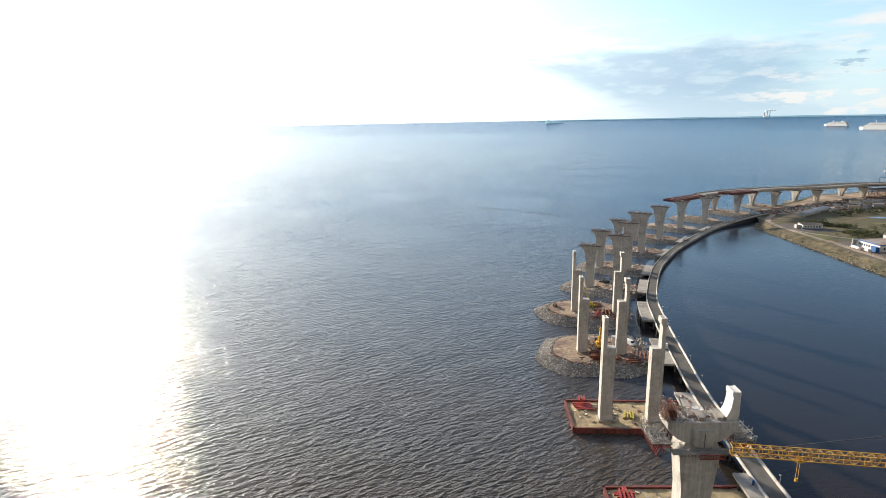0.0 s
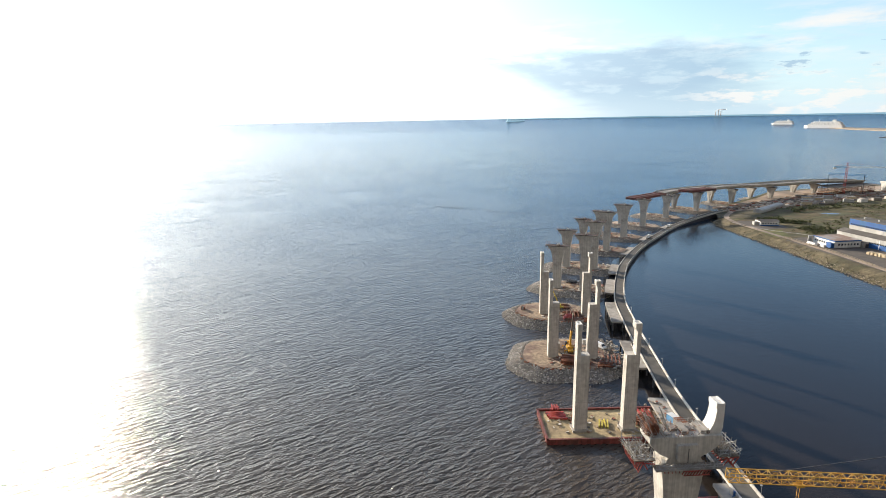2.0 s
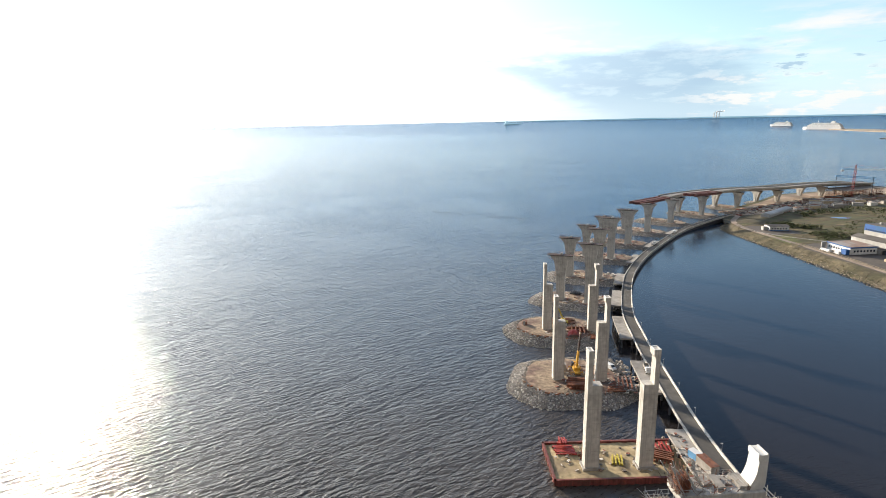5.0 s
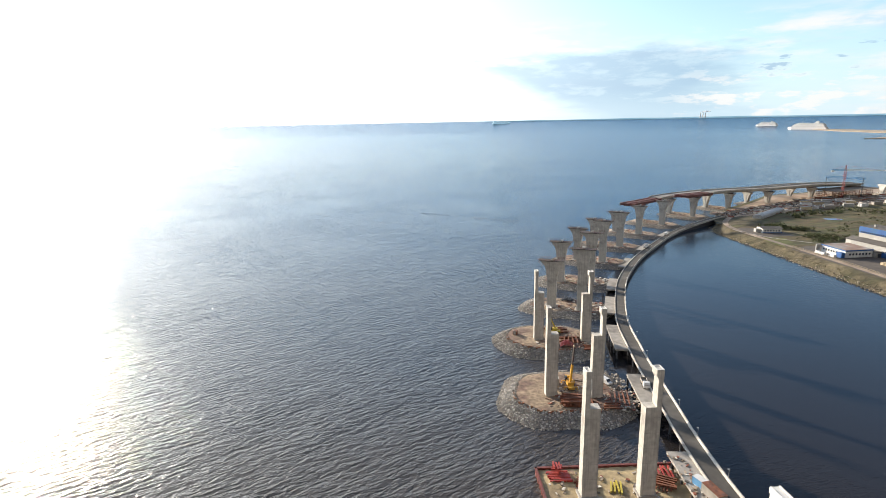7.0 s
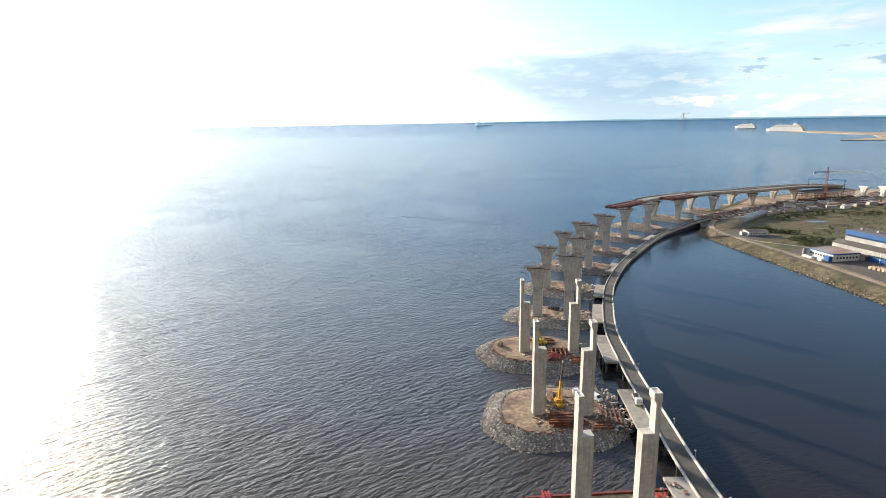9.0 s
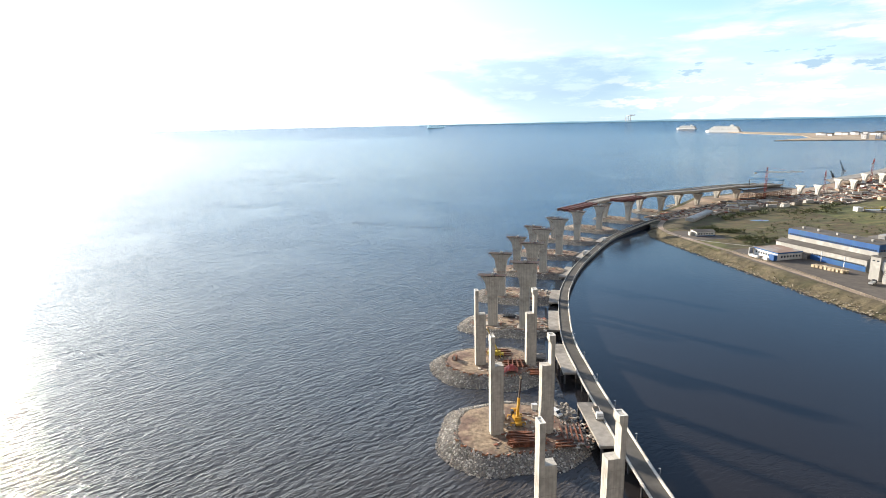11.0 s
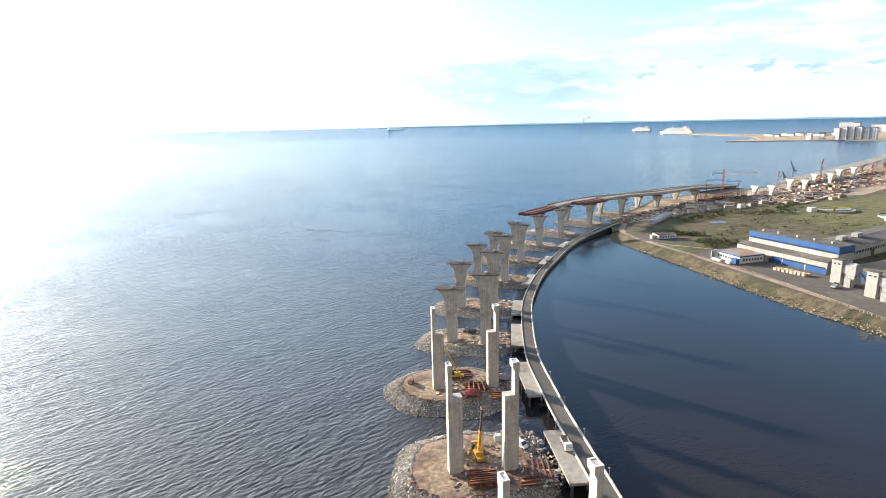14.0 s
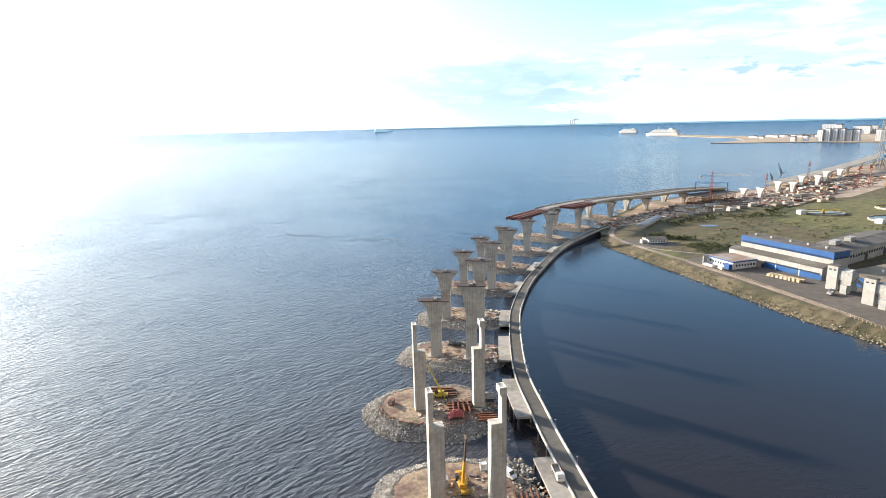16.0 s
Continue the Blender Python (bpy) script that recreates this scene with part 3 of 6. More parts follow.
build_land()
sheet("site_ground", [(318, 486), (360, 490), (430, 505), (520, 520), (610, 525), (700, 520), (820, 560), (1000, 640), (1290, 852), (1000, 742), (800, 673), (660, 620), (560, 612), (470, 598), (420, 560), (372, 528), (338, 498)], 4.15, DIRT, "bare brown construction ground with wheel tracks", "ground", lift=0.05)
sheet("road_end_ground", [(314, 452), (350, 458), (378, 500), (345, 505), (316, 476)], 4.15, BANK, "bare earth where the road meets the shore", "ground", lift=0.035)
sheet("yard", [(300, 366), (318, 372), (338, 364), (338, 292), (360, 288), (362, 262), (420, 250), (420, 120), (291, 120), (292, 250), (296, 300)], 4.15, ASPHALT, "grey asphalt works yard beside the shore", "pavement", lift=0.06)
sheet("lawn", [(299, 372), (313, 376), (322, 398), (312, 404), (303, 408)], 4.15, LAWN, "strip of green grass between bank and path", "lawn", lift=0.05)
sheet("house_yard", [(304, 412), (312, 404), (335, 404), (340, 432), (318, 442), (306, 436)], 4.15, ASPHALT, "grey paved yard round the small house", "pavement", lift=0.06)
sheet("works_lawn", [(500, 480), (600, 500), (700, 500), (800, 400), (640, 340), (500, 350), (480, 420)], 4.15, LAWN, "mown green grass round the settling basins", "lawn", lift=0.04)
bm = bmesh.new()
ribbon(bm, spline([Vector(p) for p in ((306, 436, 4.24), (312, 405, 4.24), (325, 384, 4.24), (340, 364, 4.24))], 4), [(-0.9, 0), (0.9, 0)])
solid("footpath", bm, SLAB, "pale narrow footpath across the grass", "path", kind="structure")
bm = bmesh.new()
ribbon(bm, spline([Vector(p) for p in ((294, 250, 4.23), (300, 300, 4.23), (304, 350, 4.23), (306, 390, 4.23), (308, 430, 4.23), (318, 462, 4.23), (345, 492, 4.23))], 4), [(-2.2, 0), (2.2, 0)])
solid("shore_track", bm, DIRT, "dusty track along the top of the bank", "path", kind="structure")

# ---- the causeway road ----
ROAD_EDGE = [(60.0, -120.0, 5.0), (72.0, -40.0, 5.0), (80.0, 30.0, 5.0), (85.5, 78.0, 5.0), (88.6, 106.0, 5.0), (91.0, 122.0, 5.0), (94.5, 146.0, 5.0), (98.3, 165.0, 5.0), (102.3, 181.0, 5.0), (107.0, 199.5, 5.0), (111.0, 215.2, 5.0), (115.6, 231.0, 5.0), (122.5, 253.2, 4.63), (132.5, 276.4, 4.0), (148.3, 308.0, 3.13), (163.3, 333.6, 2.45), (189.9, 369.9, 2.04), (218.8, 401.9, 2.04), (262.5, 445.2, 2.04), (310.6, 475.7, 4.4), (363.3, 504.9, 4.4), (424.3, 537.1, 4.4), (485.1, 563.3, 4.4)]
ROAD_W = 4.6
EDGE = spline([Vector(p) for p in ROAD_EDGE], 3.0)
EDGE_N = normals2(EDGE)


def road_at(y):
    """The point of the outer road edge that lies furthest along at the plan's y."""
    i = min(range(len(EDGE)), key=lambda k: abs(EDGE[k].y - y))
    return i


def build_road():
    bm = bmesh.new()
    ribbon(bm, EDGE, [(0, -0.7), (0, 0), (ROAD_W, 0), (ROAD_W, -0.7)], closed=True)
    bmesh.ops.recalc_face_normals(bm, faces=bm.faces[:])
    road = solid("road", bm, ROAD, "worn grey concrete trestle road curving over the water", "road", kind="structure")
    bm = bmesh.new()
    ribbon(bm, EDGE, [(-0.45, -0.9), (-0.45, 0.75), (-0.15, 0.75), (0.02, 0.12), (0.02, -0.9)], closed=True)
    bmesh.ops.recalc_face_normals(bm, faces=bm.faces[:])
    solid("road_barrier", bm, CONCRETE, "pale low concrete barrier along the road edge", "barrier", kind="structure")
    bm = bmesh.new()
    ribbon(bm, EDGE, [(ROAD_W - 0.02, -0.6), (ROAD_W - 0.02, 0.28), (ROAD_W + 0.32, 0.28), (ROAD_W + 0.32, -0.6)], closed=True)
    bmesh.ops.recalc_face_normals(bm, faces=bm.faces[:])
    solid("road_kerb", bm, CONCRETE, "pale concrete kerb on the sea side of the road", "kerb", kind="structure")
    # a dark wall of ribbed sheet piles closes the bay side further on
    bm = bmesh.new()
    far = [i for i in range(len(EDGE) - 1) if 285 < EDGE[i].y < 482]
    ribbon(bm, [EDGE[i] for i in far], [(0.1, -0.7), (-0.4, -0.7), (-0.4, -6.5), (0.1, -6.5)], closed=True)
    for i in far:
        p, n, q = EDGE[i], EDGE_N[i], EDGE[i + 1]
        for k in range(2):
            c = p.lerp(q, k / 2) - n * 0.55
            e = p.lerp(q, k / 2 + 0.28) - n * 0.55
            v = [bm.verts.new((w.x, w.y, w.z + h)) for h in (-6.5, -0.95) for w in (c, e, e + n * 0.3, c + n * 0.3)]
            for f in ((0, 1, 5, 4), (1, 2, 6, 5), (2, 3, 7, 6), (3, 0, 4, 7), (4, 5, 6, 7)):
                bm.faces.new([v[j] for j in f])
    bmesh.ops.recalc_face_normals(bm, faces=bm.faces[:])
    tagged(part("sheet_piling", bm, DARK_STEEL, road, "dark ribbed steel sheet piling"), kind="stuff")
    # steel piles and a cap beam under the slab at every bent
    bm = bmesh.new()
    disc(bm, 0, 0, -6.6, -1.3, 0.36, 10)
    pile_mesh = mesh_of(bm, "pile", DARK_STEEL)
    bm = bmesh.new()
    box(bm, -0.3, ROAD_W + 0.2, -0.35, 0.35, -1.3, -0.72)
    cap_mesh = mesh_of(bm, "cap_beam", DARK_STEEL)
    for i in range(0, len(EDGE) - 1, 3):
        p, n = EDGE[i], EDGE_N[i]
        if not -60 < p.y < 470:
            continue
        for o in (0.4, ROAD_W - 0.5):
            ob = new("pile", pile_mesh)
            ob.parent = road
            ob.matrix_basis = Matrix.Translation((p.x + n.x * o, p.y + n.y * o, p.z))
        ob = new("cap_beam", cap_mesh)
        ob.parent = road
        ob.matrix_basis = pose(p.x, p.y, p.z, 0, 0, math.degrees(math.atan2(n.y, n.x)))


build_road()

bay = [(p.x + n.x * (ROAD_W + 7), p.y + n.y * (ROAD_W + 7)) for p, n in zip(EDGE, EDGE_N) if p.y < 470][::2]
sheet("bay_water", bay + [(315, 482), (320, 440), (300, 340), (296, 250), (290, 100), (285, -120)], 0.0, BAY, "calm dark blue-brown water sheltered by the causeway", "water", lift=0.03)


def lamp_post(m):
    t = thing("road_lamp", m, "slim grey road lamp post at the barrier", "lamp", "road lamps")
    bm = bmesh.new()
    disc(bm, 0, 0, 0, 2.5, 0.07, 8, 0.05)
    part("post", bm, GALV, t)
    bm = bmesh.new()
    box(bm, -0.12, 0.42, -0.11, 0.11, 2.5, 2.62)
    part("lamp_head", bm, WHITE, t, "white lamp head")
    return t


first_lamp = None
for yy in (110, 128, 146, 164, 182, 200, 218, 236, 256, 276, 298, 320, 345, 370, 395, 420):
    i = road_at(yy)
    p, n = EDGE[i], EDGE_N[i]
    m = Matrix.LocRotScale((p.x - n.x * 0.3, p.y - n.y * 0.3, p.z + 0.74), Euler((0, 0, math.atan2(n.y, n.x))), None)
    if first_lamp is None:
        first_lamp = lamp_post(m)
    else:
        copy_thing(first_lamp, m)

# ---- pier stations: near-left corner, turn, spacing, tops ----
R_LINE = [(113, 284), (136, 326), (163.5, 370), (195, 409.5), (230.5, 448), (270, 481), (318, 510), (376, 540), (433, 556), (505, 579)]
L_LINE = [(100.5, 292.5), (121, 334), (150, 380), (180.5, 422), (217, 462), (258, 500), (307, 532), (362, 556), (418, 568), (488, 590)]
R_TOP = [33.2, 31.8, 29.6, 27.5, 25.0, 22.5, 20.5, 18.0, 16.0, 14.5]
L_TOP = [26.0, 25.6, 23.4, 21.0, 18.5, 17.5, 16.5, 15.5, 14.5, 13.5]


def heading(line, i):
    a, b = line[max(i - 1, 0)], line[min(i + 1, len(line) - 1)]
    return math.atan2(b[1] - a[1], b[0] - a[0]) - math.pi / 2


# ---- rubble islands under the piers ----
def island(cx, cy, turn, left, right, half, rng, stones, top_mat, low=1.0):
    """A sand platform with a stone skirt. left, right: reach across the bridge; half: reach along it."""
    top = 3.0
    m = pose(cx, cy, 0, 0, 0, math.degrees(turn)) @ Matrix.Diagonal((1, 1, low, 1))
    n = 56
    ph = [rng.uniform(0, 6.3) for _ in range(4)]

    def rim(a, inset):
        c, s = math.cos(a), math.sin(a)
        k = 2.6
        rx = (right if c > 0 else left) - inset
        ry = half - inset
        r = 1.0 / ((abs(c) / rx) ** k + (abs(s) / ry) ** k) ** (1 / k)
        r *= 1 + 0.03 * math.sin(3 * a + ph[0]) + 0.025 * math.sin(7 * a + ph[1])
        return r * c, r * s

    t = thing("pier_island", m, "sandy work platform on a rubble stone island in the water", "island", "pier islands", kind="structure")
    bm = bmesh.new()
    rows = []
    for inset, z in ((-1.5, -1.2), (0, 0.1), (3.0, 1.9), (5.5, 2.9)):
        rows.append([bm.verts.new((*rim(2 * math.pi * i / n, inset + rng.uniform(-.3, .3)), z)) for i in range(n)])
    for a, b in zip(rows, rows[1:]):
        for i in range(n):
            j = (i + 1) % n
            bm.faces.new((a[i], a[j], b[j], b[i]))
    part("stone_skirt", bm, material_rock_base, t)
    bm = bmesh.new()
    rows = []
    for f, z in ((1.0, 2.8), (0.93, 3.15), (0.7, 3.0), (0.35, 3.0)):
        row = []
        for i in range(n):
            x, y = rim(2 * math.pi * i / n, 5.2)
            row.append(bm.verts.new((x * f + rng.uniform(-.2, .2), y * f + rng.uniform(-.2, .2), z + rng.uniform(-.12, .12))))
        rows.append(row)
    for a, b in zip(rows, rows[1:]):
        for i in range(n):
            j = (i + 1) % n
            bm.faces.new((a[i], a[j], b[j], b[i]))
    bm.faces.new(rows[-1])
    part("sand_top", bm, top_mat, t, "rust-stained sandy top", smooth=True)
    bm = bmesh.new()
    for _ in range(stones):
        a, inset = rng.uniform(0, 2 * math.pi), rng.uniform(-0.8, 6.0)
        x, y = rim(a, inset)
        z = 0.0 + max(0, min(3.0, (inset + .3) * 0.55))
        stone(bm, (x, y, z), rng.uniform(.2, .55) * (1.0 if inset < 5 else .6), rng)
    tagged(part("rubble", bm, ROCKS, t, "loose grey rubble stones"), kind="stuff")
    if low == 1.0:
        bm = bmesh.new()
        rows = []
        for i in range(90):
            x, y = rim(math.radians(185 + 150 * i / 89), 5.0 + 0.5 * math.sin(i * 0.9) + rng.uniform(-.25, .25))
            z = 3.0 + rng.uniform(-.1, .1)
            rows.append([bm.verts.new((x + dx, y + dy, z + dz)) for dx, dy, dz in ((0, 0, -0.2), (0, 0.05, rng.uniform(.35, .7)), (0, rng.uniform(.5, 1.1), rng.uniform(.1, .3)))])
        for i, (p, q) in enumerate(zip(rows, rows[1:])):
            if i % 7 in (1, 3, 4) or i % 11 == 9:
                continue
            for k in range(2):
                bm.faces.new((p[k], q[k], q[k + 1], p[k + 1]))
        tagged(part("edge_netting", bm, NETTING, t, "torn orange-red netting along the rim"), kind="stuff")
    return t


material_rock_base = material("packed_rubble", (0.15, 0.135, 0.12), 0.95, vary=0.35, scale=0.9, bump=0.5, bump_scale=0.9)
RNG = random.Random(11)
island(73.5, 203, radians(-10), 23, 22, 20, RNG, 6500, SAND)
island(86.5, 250.5, radians(-19), 25, 19, 18.5, RNG, 5600, SAND)
for i in range(0, 9):
    (lx, ly), (rx, ry) = L_LINE[i], R_LINE[i]
    h = heading(R_LINE, i)
    ax, ay = -math.sin(h), math.cos(h)
    island((lx + rx) / 2 + ax * 4.5, (ly + ry) / 2 + ay * 4.5, h, 24, 21 if i < 2 else 27, 15.5, RNG, 4200 if i < 2 else 1800, SAND if i < 4 else DIRT, 0.65)


def dock(y0, y1, depth):
    """A concrete pad on piles that widens the road towards a pier island."""
    i0, i1 = road_at(y0), road_at(y1)
    line = EDGE[i0:i1 + 1]
    z = line[len(line) // 2].z - 0.5
    ns = EDGE_N[i0:i1 + 1]
    t = thing("work_dock", pose(0, 0, 0), "pale concrete loading pad on piles beside the road", "dock", "work docks", kind="structure")
    bm = bmesh.new()
    a = [p + n * (ROAD_W + 0.35) for p, n in zip(line, ns)]
    b = [p + n * (ROAD_W + 0.35 + depth) for p, n in zip(line, ns)]
    lo = [bm.verts.new((p.x, p.y, h)) for h in (z - 0.8, z) for p in a]
    hi = [bm.verts.new((p.x, p.y, h)) for h in (z - 0.8, z) for p in b]
    k = len(a)
    for i in range(k - 1):
        bm.faces.new((lo[k + i], lo[k + i + 1], hi[k + i + 1], hi[k + i]))
        bm.faces.new((hi[i], hi[i + 1], hi[k + i + 1], hi[k + i]))
        bm.faces.new((lo[i], lo[i + 1], hi[i + 1], hi[i]))
        bm.faces.new((lo[i], lo[i + 1], lo[k + i + 1], lo[k + i]))
    for e in (0, k - 1):
        bm.faces.new((lo[e], hi[e], hi[k + e], lo[k + e]))
    bmesh.ops.recalc_face_normals(bm, faces=bm.faces[:])
    part("pad", bm, SLAB, t)
    for i in range(0, k, 2):
        bm = bmesh.new()
        p = b[i] - ns[i] * 0.6
        disc(bm, p.x, p.y, -1.5, z - 0.8, 0.4, 10)
        part("pile", bm, DARK_STEEL, t)
    return t


for y0, y1, d in ((107, 116, 3.6), (138, 160, 5.4), (181, 207, 5.2), (226, 252, 4.8), (270, 294, 4.8), (309, 327, 5), (352, 372, 5), (392, 410, 5), (432, 448, 5)):
    dock(y0, y1, d)


# ---- twin columns with a stepped neck ----
COL_W, COL_D, NECK_W = 3.95, 2.7, 1.25


def column(m, top, shoulder, side, bottom=2.0):
    """side -1: neck on the left; +1: neck on the right. The origin is the near-left corner at water level."""
    t = thing("pier_column", m, "tall grey concrete bridge pier column with a stepped neck", "bridge pier", "stepped pier columns")
    bm = bmesh.new()
    box(bm, 0, COL_W, 0, COL_D, bottom, shoulder)
    chamfer(bm, 0.22)
    part("shaft", bm, CONCRETE, t)
    x0 = 0.0 if side < 0 else COL_W - NECK_W
    bm = bmesh.new()
    box(bm, x0 + 0.02, x0 + NECK_W - 0.02, 0.02, COL_D - 0.02, shoulder, top - 2.0)
    chamfer(bm, 0.15)
    part("neck", bm, CONCRETE, t)
    # head, wider towards the bridge's middle, with a raised rim
    inner = 0.5
    a, b = (x0 - 0.05, x0 + NECK_W + 0.05)
    out = [(a, top - 2.0), (b, top - 2.0), (b, top), (a, top)]
    if side > 0:
        out = [(a, top - 2.4), (b, top - 2.4), (b, top), (a - inner, top), (a - inner, top - 1.4)]
    bm = bmesh.new()
    prism(bm, out, "y", -0.05, COL_D + 0.05)
    head = part("head", bm, CONCRETE, t)
    w0, w1 = (out[-2][0] if side > 0 else a), b
    for n, (p, q, r, s) in enumerate(((w0, w1, -0.05, 0.3), (w0, w1, COL_D - 0.3, COL_D + 0.05), (w0, w0 + 0.3, 0.3, COL_D - 0.3), (w1 - 0.3, w1, 0.3, COL_D - 0.3))):
        bm = bmesh.new()
        box(bm, p, q, r, s, top, top + 0.15)
        part("rim", bm, CONCRETE_NEW, head)
    # footing with formwork round the base
    bm = bmesh.new()
    box(bm, -0.5, COL_W + 0.5, -0.5, COL_D + 0.5, 1.0, 2.05)
    part("footing", bm, SLAB, t, "stained concrete footing")
    # joints between the concrete lifts
    bm = bmesh.new()
    z = 7.0
    while z < shoulder - 1:
        box(bm, -0.012, COL_W + 0.012, -0.012, COL_D + 0.012, z, z + 0.05)
        z += 4.2
    part("lift_joint", bm, SLAB, t)
    return t


COLUMNS = [((57.3, 150.2), -8.0, -5, 14.9, 36.4, 26.6), ((65.4, 200.6), -16, -7, 15.2, 34.7, 25.5), ((77.1, 249.0), -16, -9, 19.8, 33.5, 24.0)]
for (x, y), turn, face, gap, top, sh in COLUMNS:
    column(pose(x, y, 0, 0, 0, face), top, sh, -1)
    c, s = math.cos(radians(turn)), math.sin(radians(turn))
    column(pose(x + c * gap, y + s * gap, 0, 0, 0, face), top, sh, 1)


# ---- hammerhead piers ----
def v_pier(m, top, width=11.0, white=False):
    mat = CONCRETE_NEW if white else CONCRETE
    t = thing("flared_pier", m, "grey concrete bridge pier flaring to a wide head" if not white else "new white concrete pier with a wide flared head", "bridge pier", "white flared piers" if white else "flared piers")
    hw, base = width / 2, 2.2
    flare = min(11.0, (top - 3) * 0.45)
    if top < 22:
        base, flare = 1.75, (top - 3) * 0.85
    prof = [(-base, 1.0), (base, 1.0), (base, top - flare), (base + 0.35, top - flare * 0.82), (hw - 2.0, top - 3.0), (hw - 0.4, top - 1.0), (hw, top - 0.9), (hw, top), (-hw, top), (-hw, top - 0.9), (-hw + 0.4, top - 1.0), (-hw + 2.0, top - 3.0), (-base - 0.35, top - flare * 0.82), (-base, top - flare)]
    bm = bmesh.new()
    prism(bm, prof, "y", -1.7, 1.7)
    part("stem", bm, mat, t)
    bm = bmesh.new()
    box(bm, -0.5, 0.5, -1.95, -1.7, 3, top - 2.4)
    part("centre_rib", bm, mat, t)
    bm = bmesh.new()
    box(bm, -3.3, 3.3, -2.8, 2.8, 1.0, 2.25)
    chamfer(bm, 0.2)
    part("footing", bm, SLAB, t)
    if not white:
        bm = bmesh.new()
        box(bm, -hw - 1.2, hw + 0.5, -2.2, 2.2, top, top + 0.3)
        stage = part("work_platform", bm, FORM, t, "dark brown timber work platform")
        bm = bmesh.new()
        for i in range(8):
            x = -hw - 1.5 + i * (width + 2.3) / 7
            beam(bm, (x, -2.5, top + 0.3), (x, -2.5, top + 1.3), 0.05)
            beam(bm, (x, 2.5, top + 0.3), (x, 2.5, top + 1.3), 0.05)
        for y in (-2.5, 2.5):
            for z in (0.8, 1.3):
                beam(bm, (-hw - 1.5, y, top + z), (hw + 0.8, y, top + z), 0.04)
        for y in (-2.3, 2.3):
            beam(bm, (-hw - 1.5, y, top), (-hw + 1.0, y, top - 2.4), 0.09)
        part("guard_rail", bm, RUST, stage, "rusty guard rail and brackets")
        for y in (-1.2, 1.2):
            bm = bmesh.new()
            box(bm, -0.7, 0.7, y - 0.5, y + 0.5, top + 0.35, top + 1.0)
            part("bearing", bm, GALV, t)
    return t


for line, tops in ((L_LINE, L_TOP), (R_LINE, R_TOP)):
    for i, (x, y) in enumerate(line):
        v_pier(pose(x, y, 0, 0, 0, math.degrees(heading(line, i))), tops[i])


# ---- the finished deck ----
def deck(name, line, tops, first, label, end, k):
    pts = []
    for i in range(first, len(line)):
        pts.append(Vector((*line[i], tops[i] + 1.0)))
    pts.append(Vector(end))
    d = (pts[0] - pts[1]).normalized()
    pts.insert(0, pts[0] + d * 24)
    path = spline(pts, 6)
    t = thing(name, pose(0, 0, 0), label, "bridge deck", "bridge decks")
    section = [(-6.6, 2.6), (6.6, 2.6), (6.6, 2.25), (3.9, 1.7), (2.9, 0), (-2.9, 0), (-3.9, 1.7), (-6.6, 2.25)]
    # the finished part: box girder, slab and two parapets
    seg = path[k:]
    bm = bmesh.new()
    ribbon(bm, seg, section, closed=True)
    bmesh.ops.recalc_face_normals(bm, faces=bm.faces[:])
    span = part("span", bm, CONCRETE, t)
    for o in (-6.5, 6.2):
        bm = bmesh.new()
        ribbon(bm, seg, [(o, 2.6), (o, 3.5), (o + 0.3, 3.5), (o + 0.3, 2.6)], closed=True)
        bmesh.ops.recalc_face_normals(bm, faces=bm.faces[:])
        part("parapet", bm, CONCRETE, span)
    bm = bmesh.new()
    ribbon(bm, seg, [(-6.15, 2.604), (-6.15, 2.75), (6.15, 2.75), (6.15, 2.604)], closed=True)
    bmesh.ops.recalc_face_normals(bm, faces=bm.faces[:])
    part("deck_slab", bm, DECK_SLAB, span, "grey deck slab")
    # the launching end: open steel girders with cross frames
    seg = path[:k + 1]
    ns = normals2(seg)
    for o in (-5.6, -1.2, 1.2, 5.6):
        bm = bmesh.new()
        ribbon(bm, seg, [(o - 0.75, 2.35), (o + 0.75, 2.35), (o + 0.75, 2.1), (o + 0.2, 2.1), (o + 0.2, 0.3), (o + 0.6, 0.3), (o + 0.6, 0), (o - 0.6, 0), (o - 0.6, 0.3), (o - 0.2, 0.3), (o - 0.2, 2.1), (o - 0.75, 2.1)], closed=True)
        bmesh.ops.recalc_face_normals(bm, faces=bm.faces[:])
        part("raw_girder", bm, RAW, t, "red-brown steel girder")
    for i in range(0, len(seg), 1):
        p, n = seg[i], ns[i]
        bm = bmesh.new()
        for z in (0.5, 1.9):
            beam(bm, p + n * 5.6 + Vector((0, 0, z)), p - n * 5.6 + Vector((0, 0, z)), 0.16, 4)
        part("cross_frame", bm, RAW, t)
    return path


deck("bridge_deck", L_LINE, L_TOP, 5, "curved grey concrete bridge deck with a raw brown end", (560, 600, 13.0), 9)
deck("bridge_deck", R_LINE, R_TOP, 6, "curved grey concrete bridge deck on flared piers", (575, 590, 13.0), 7)


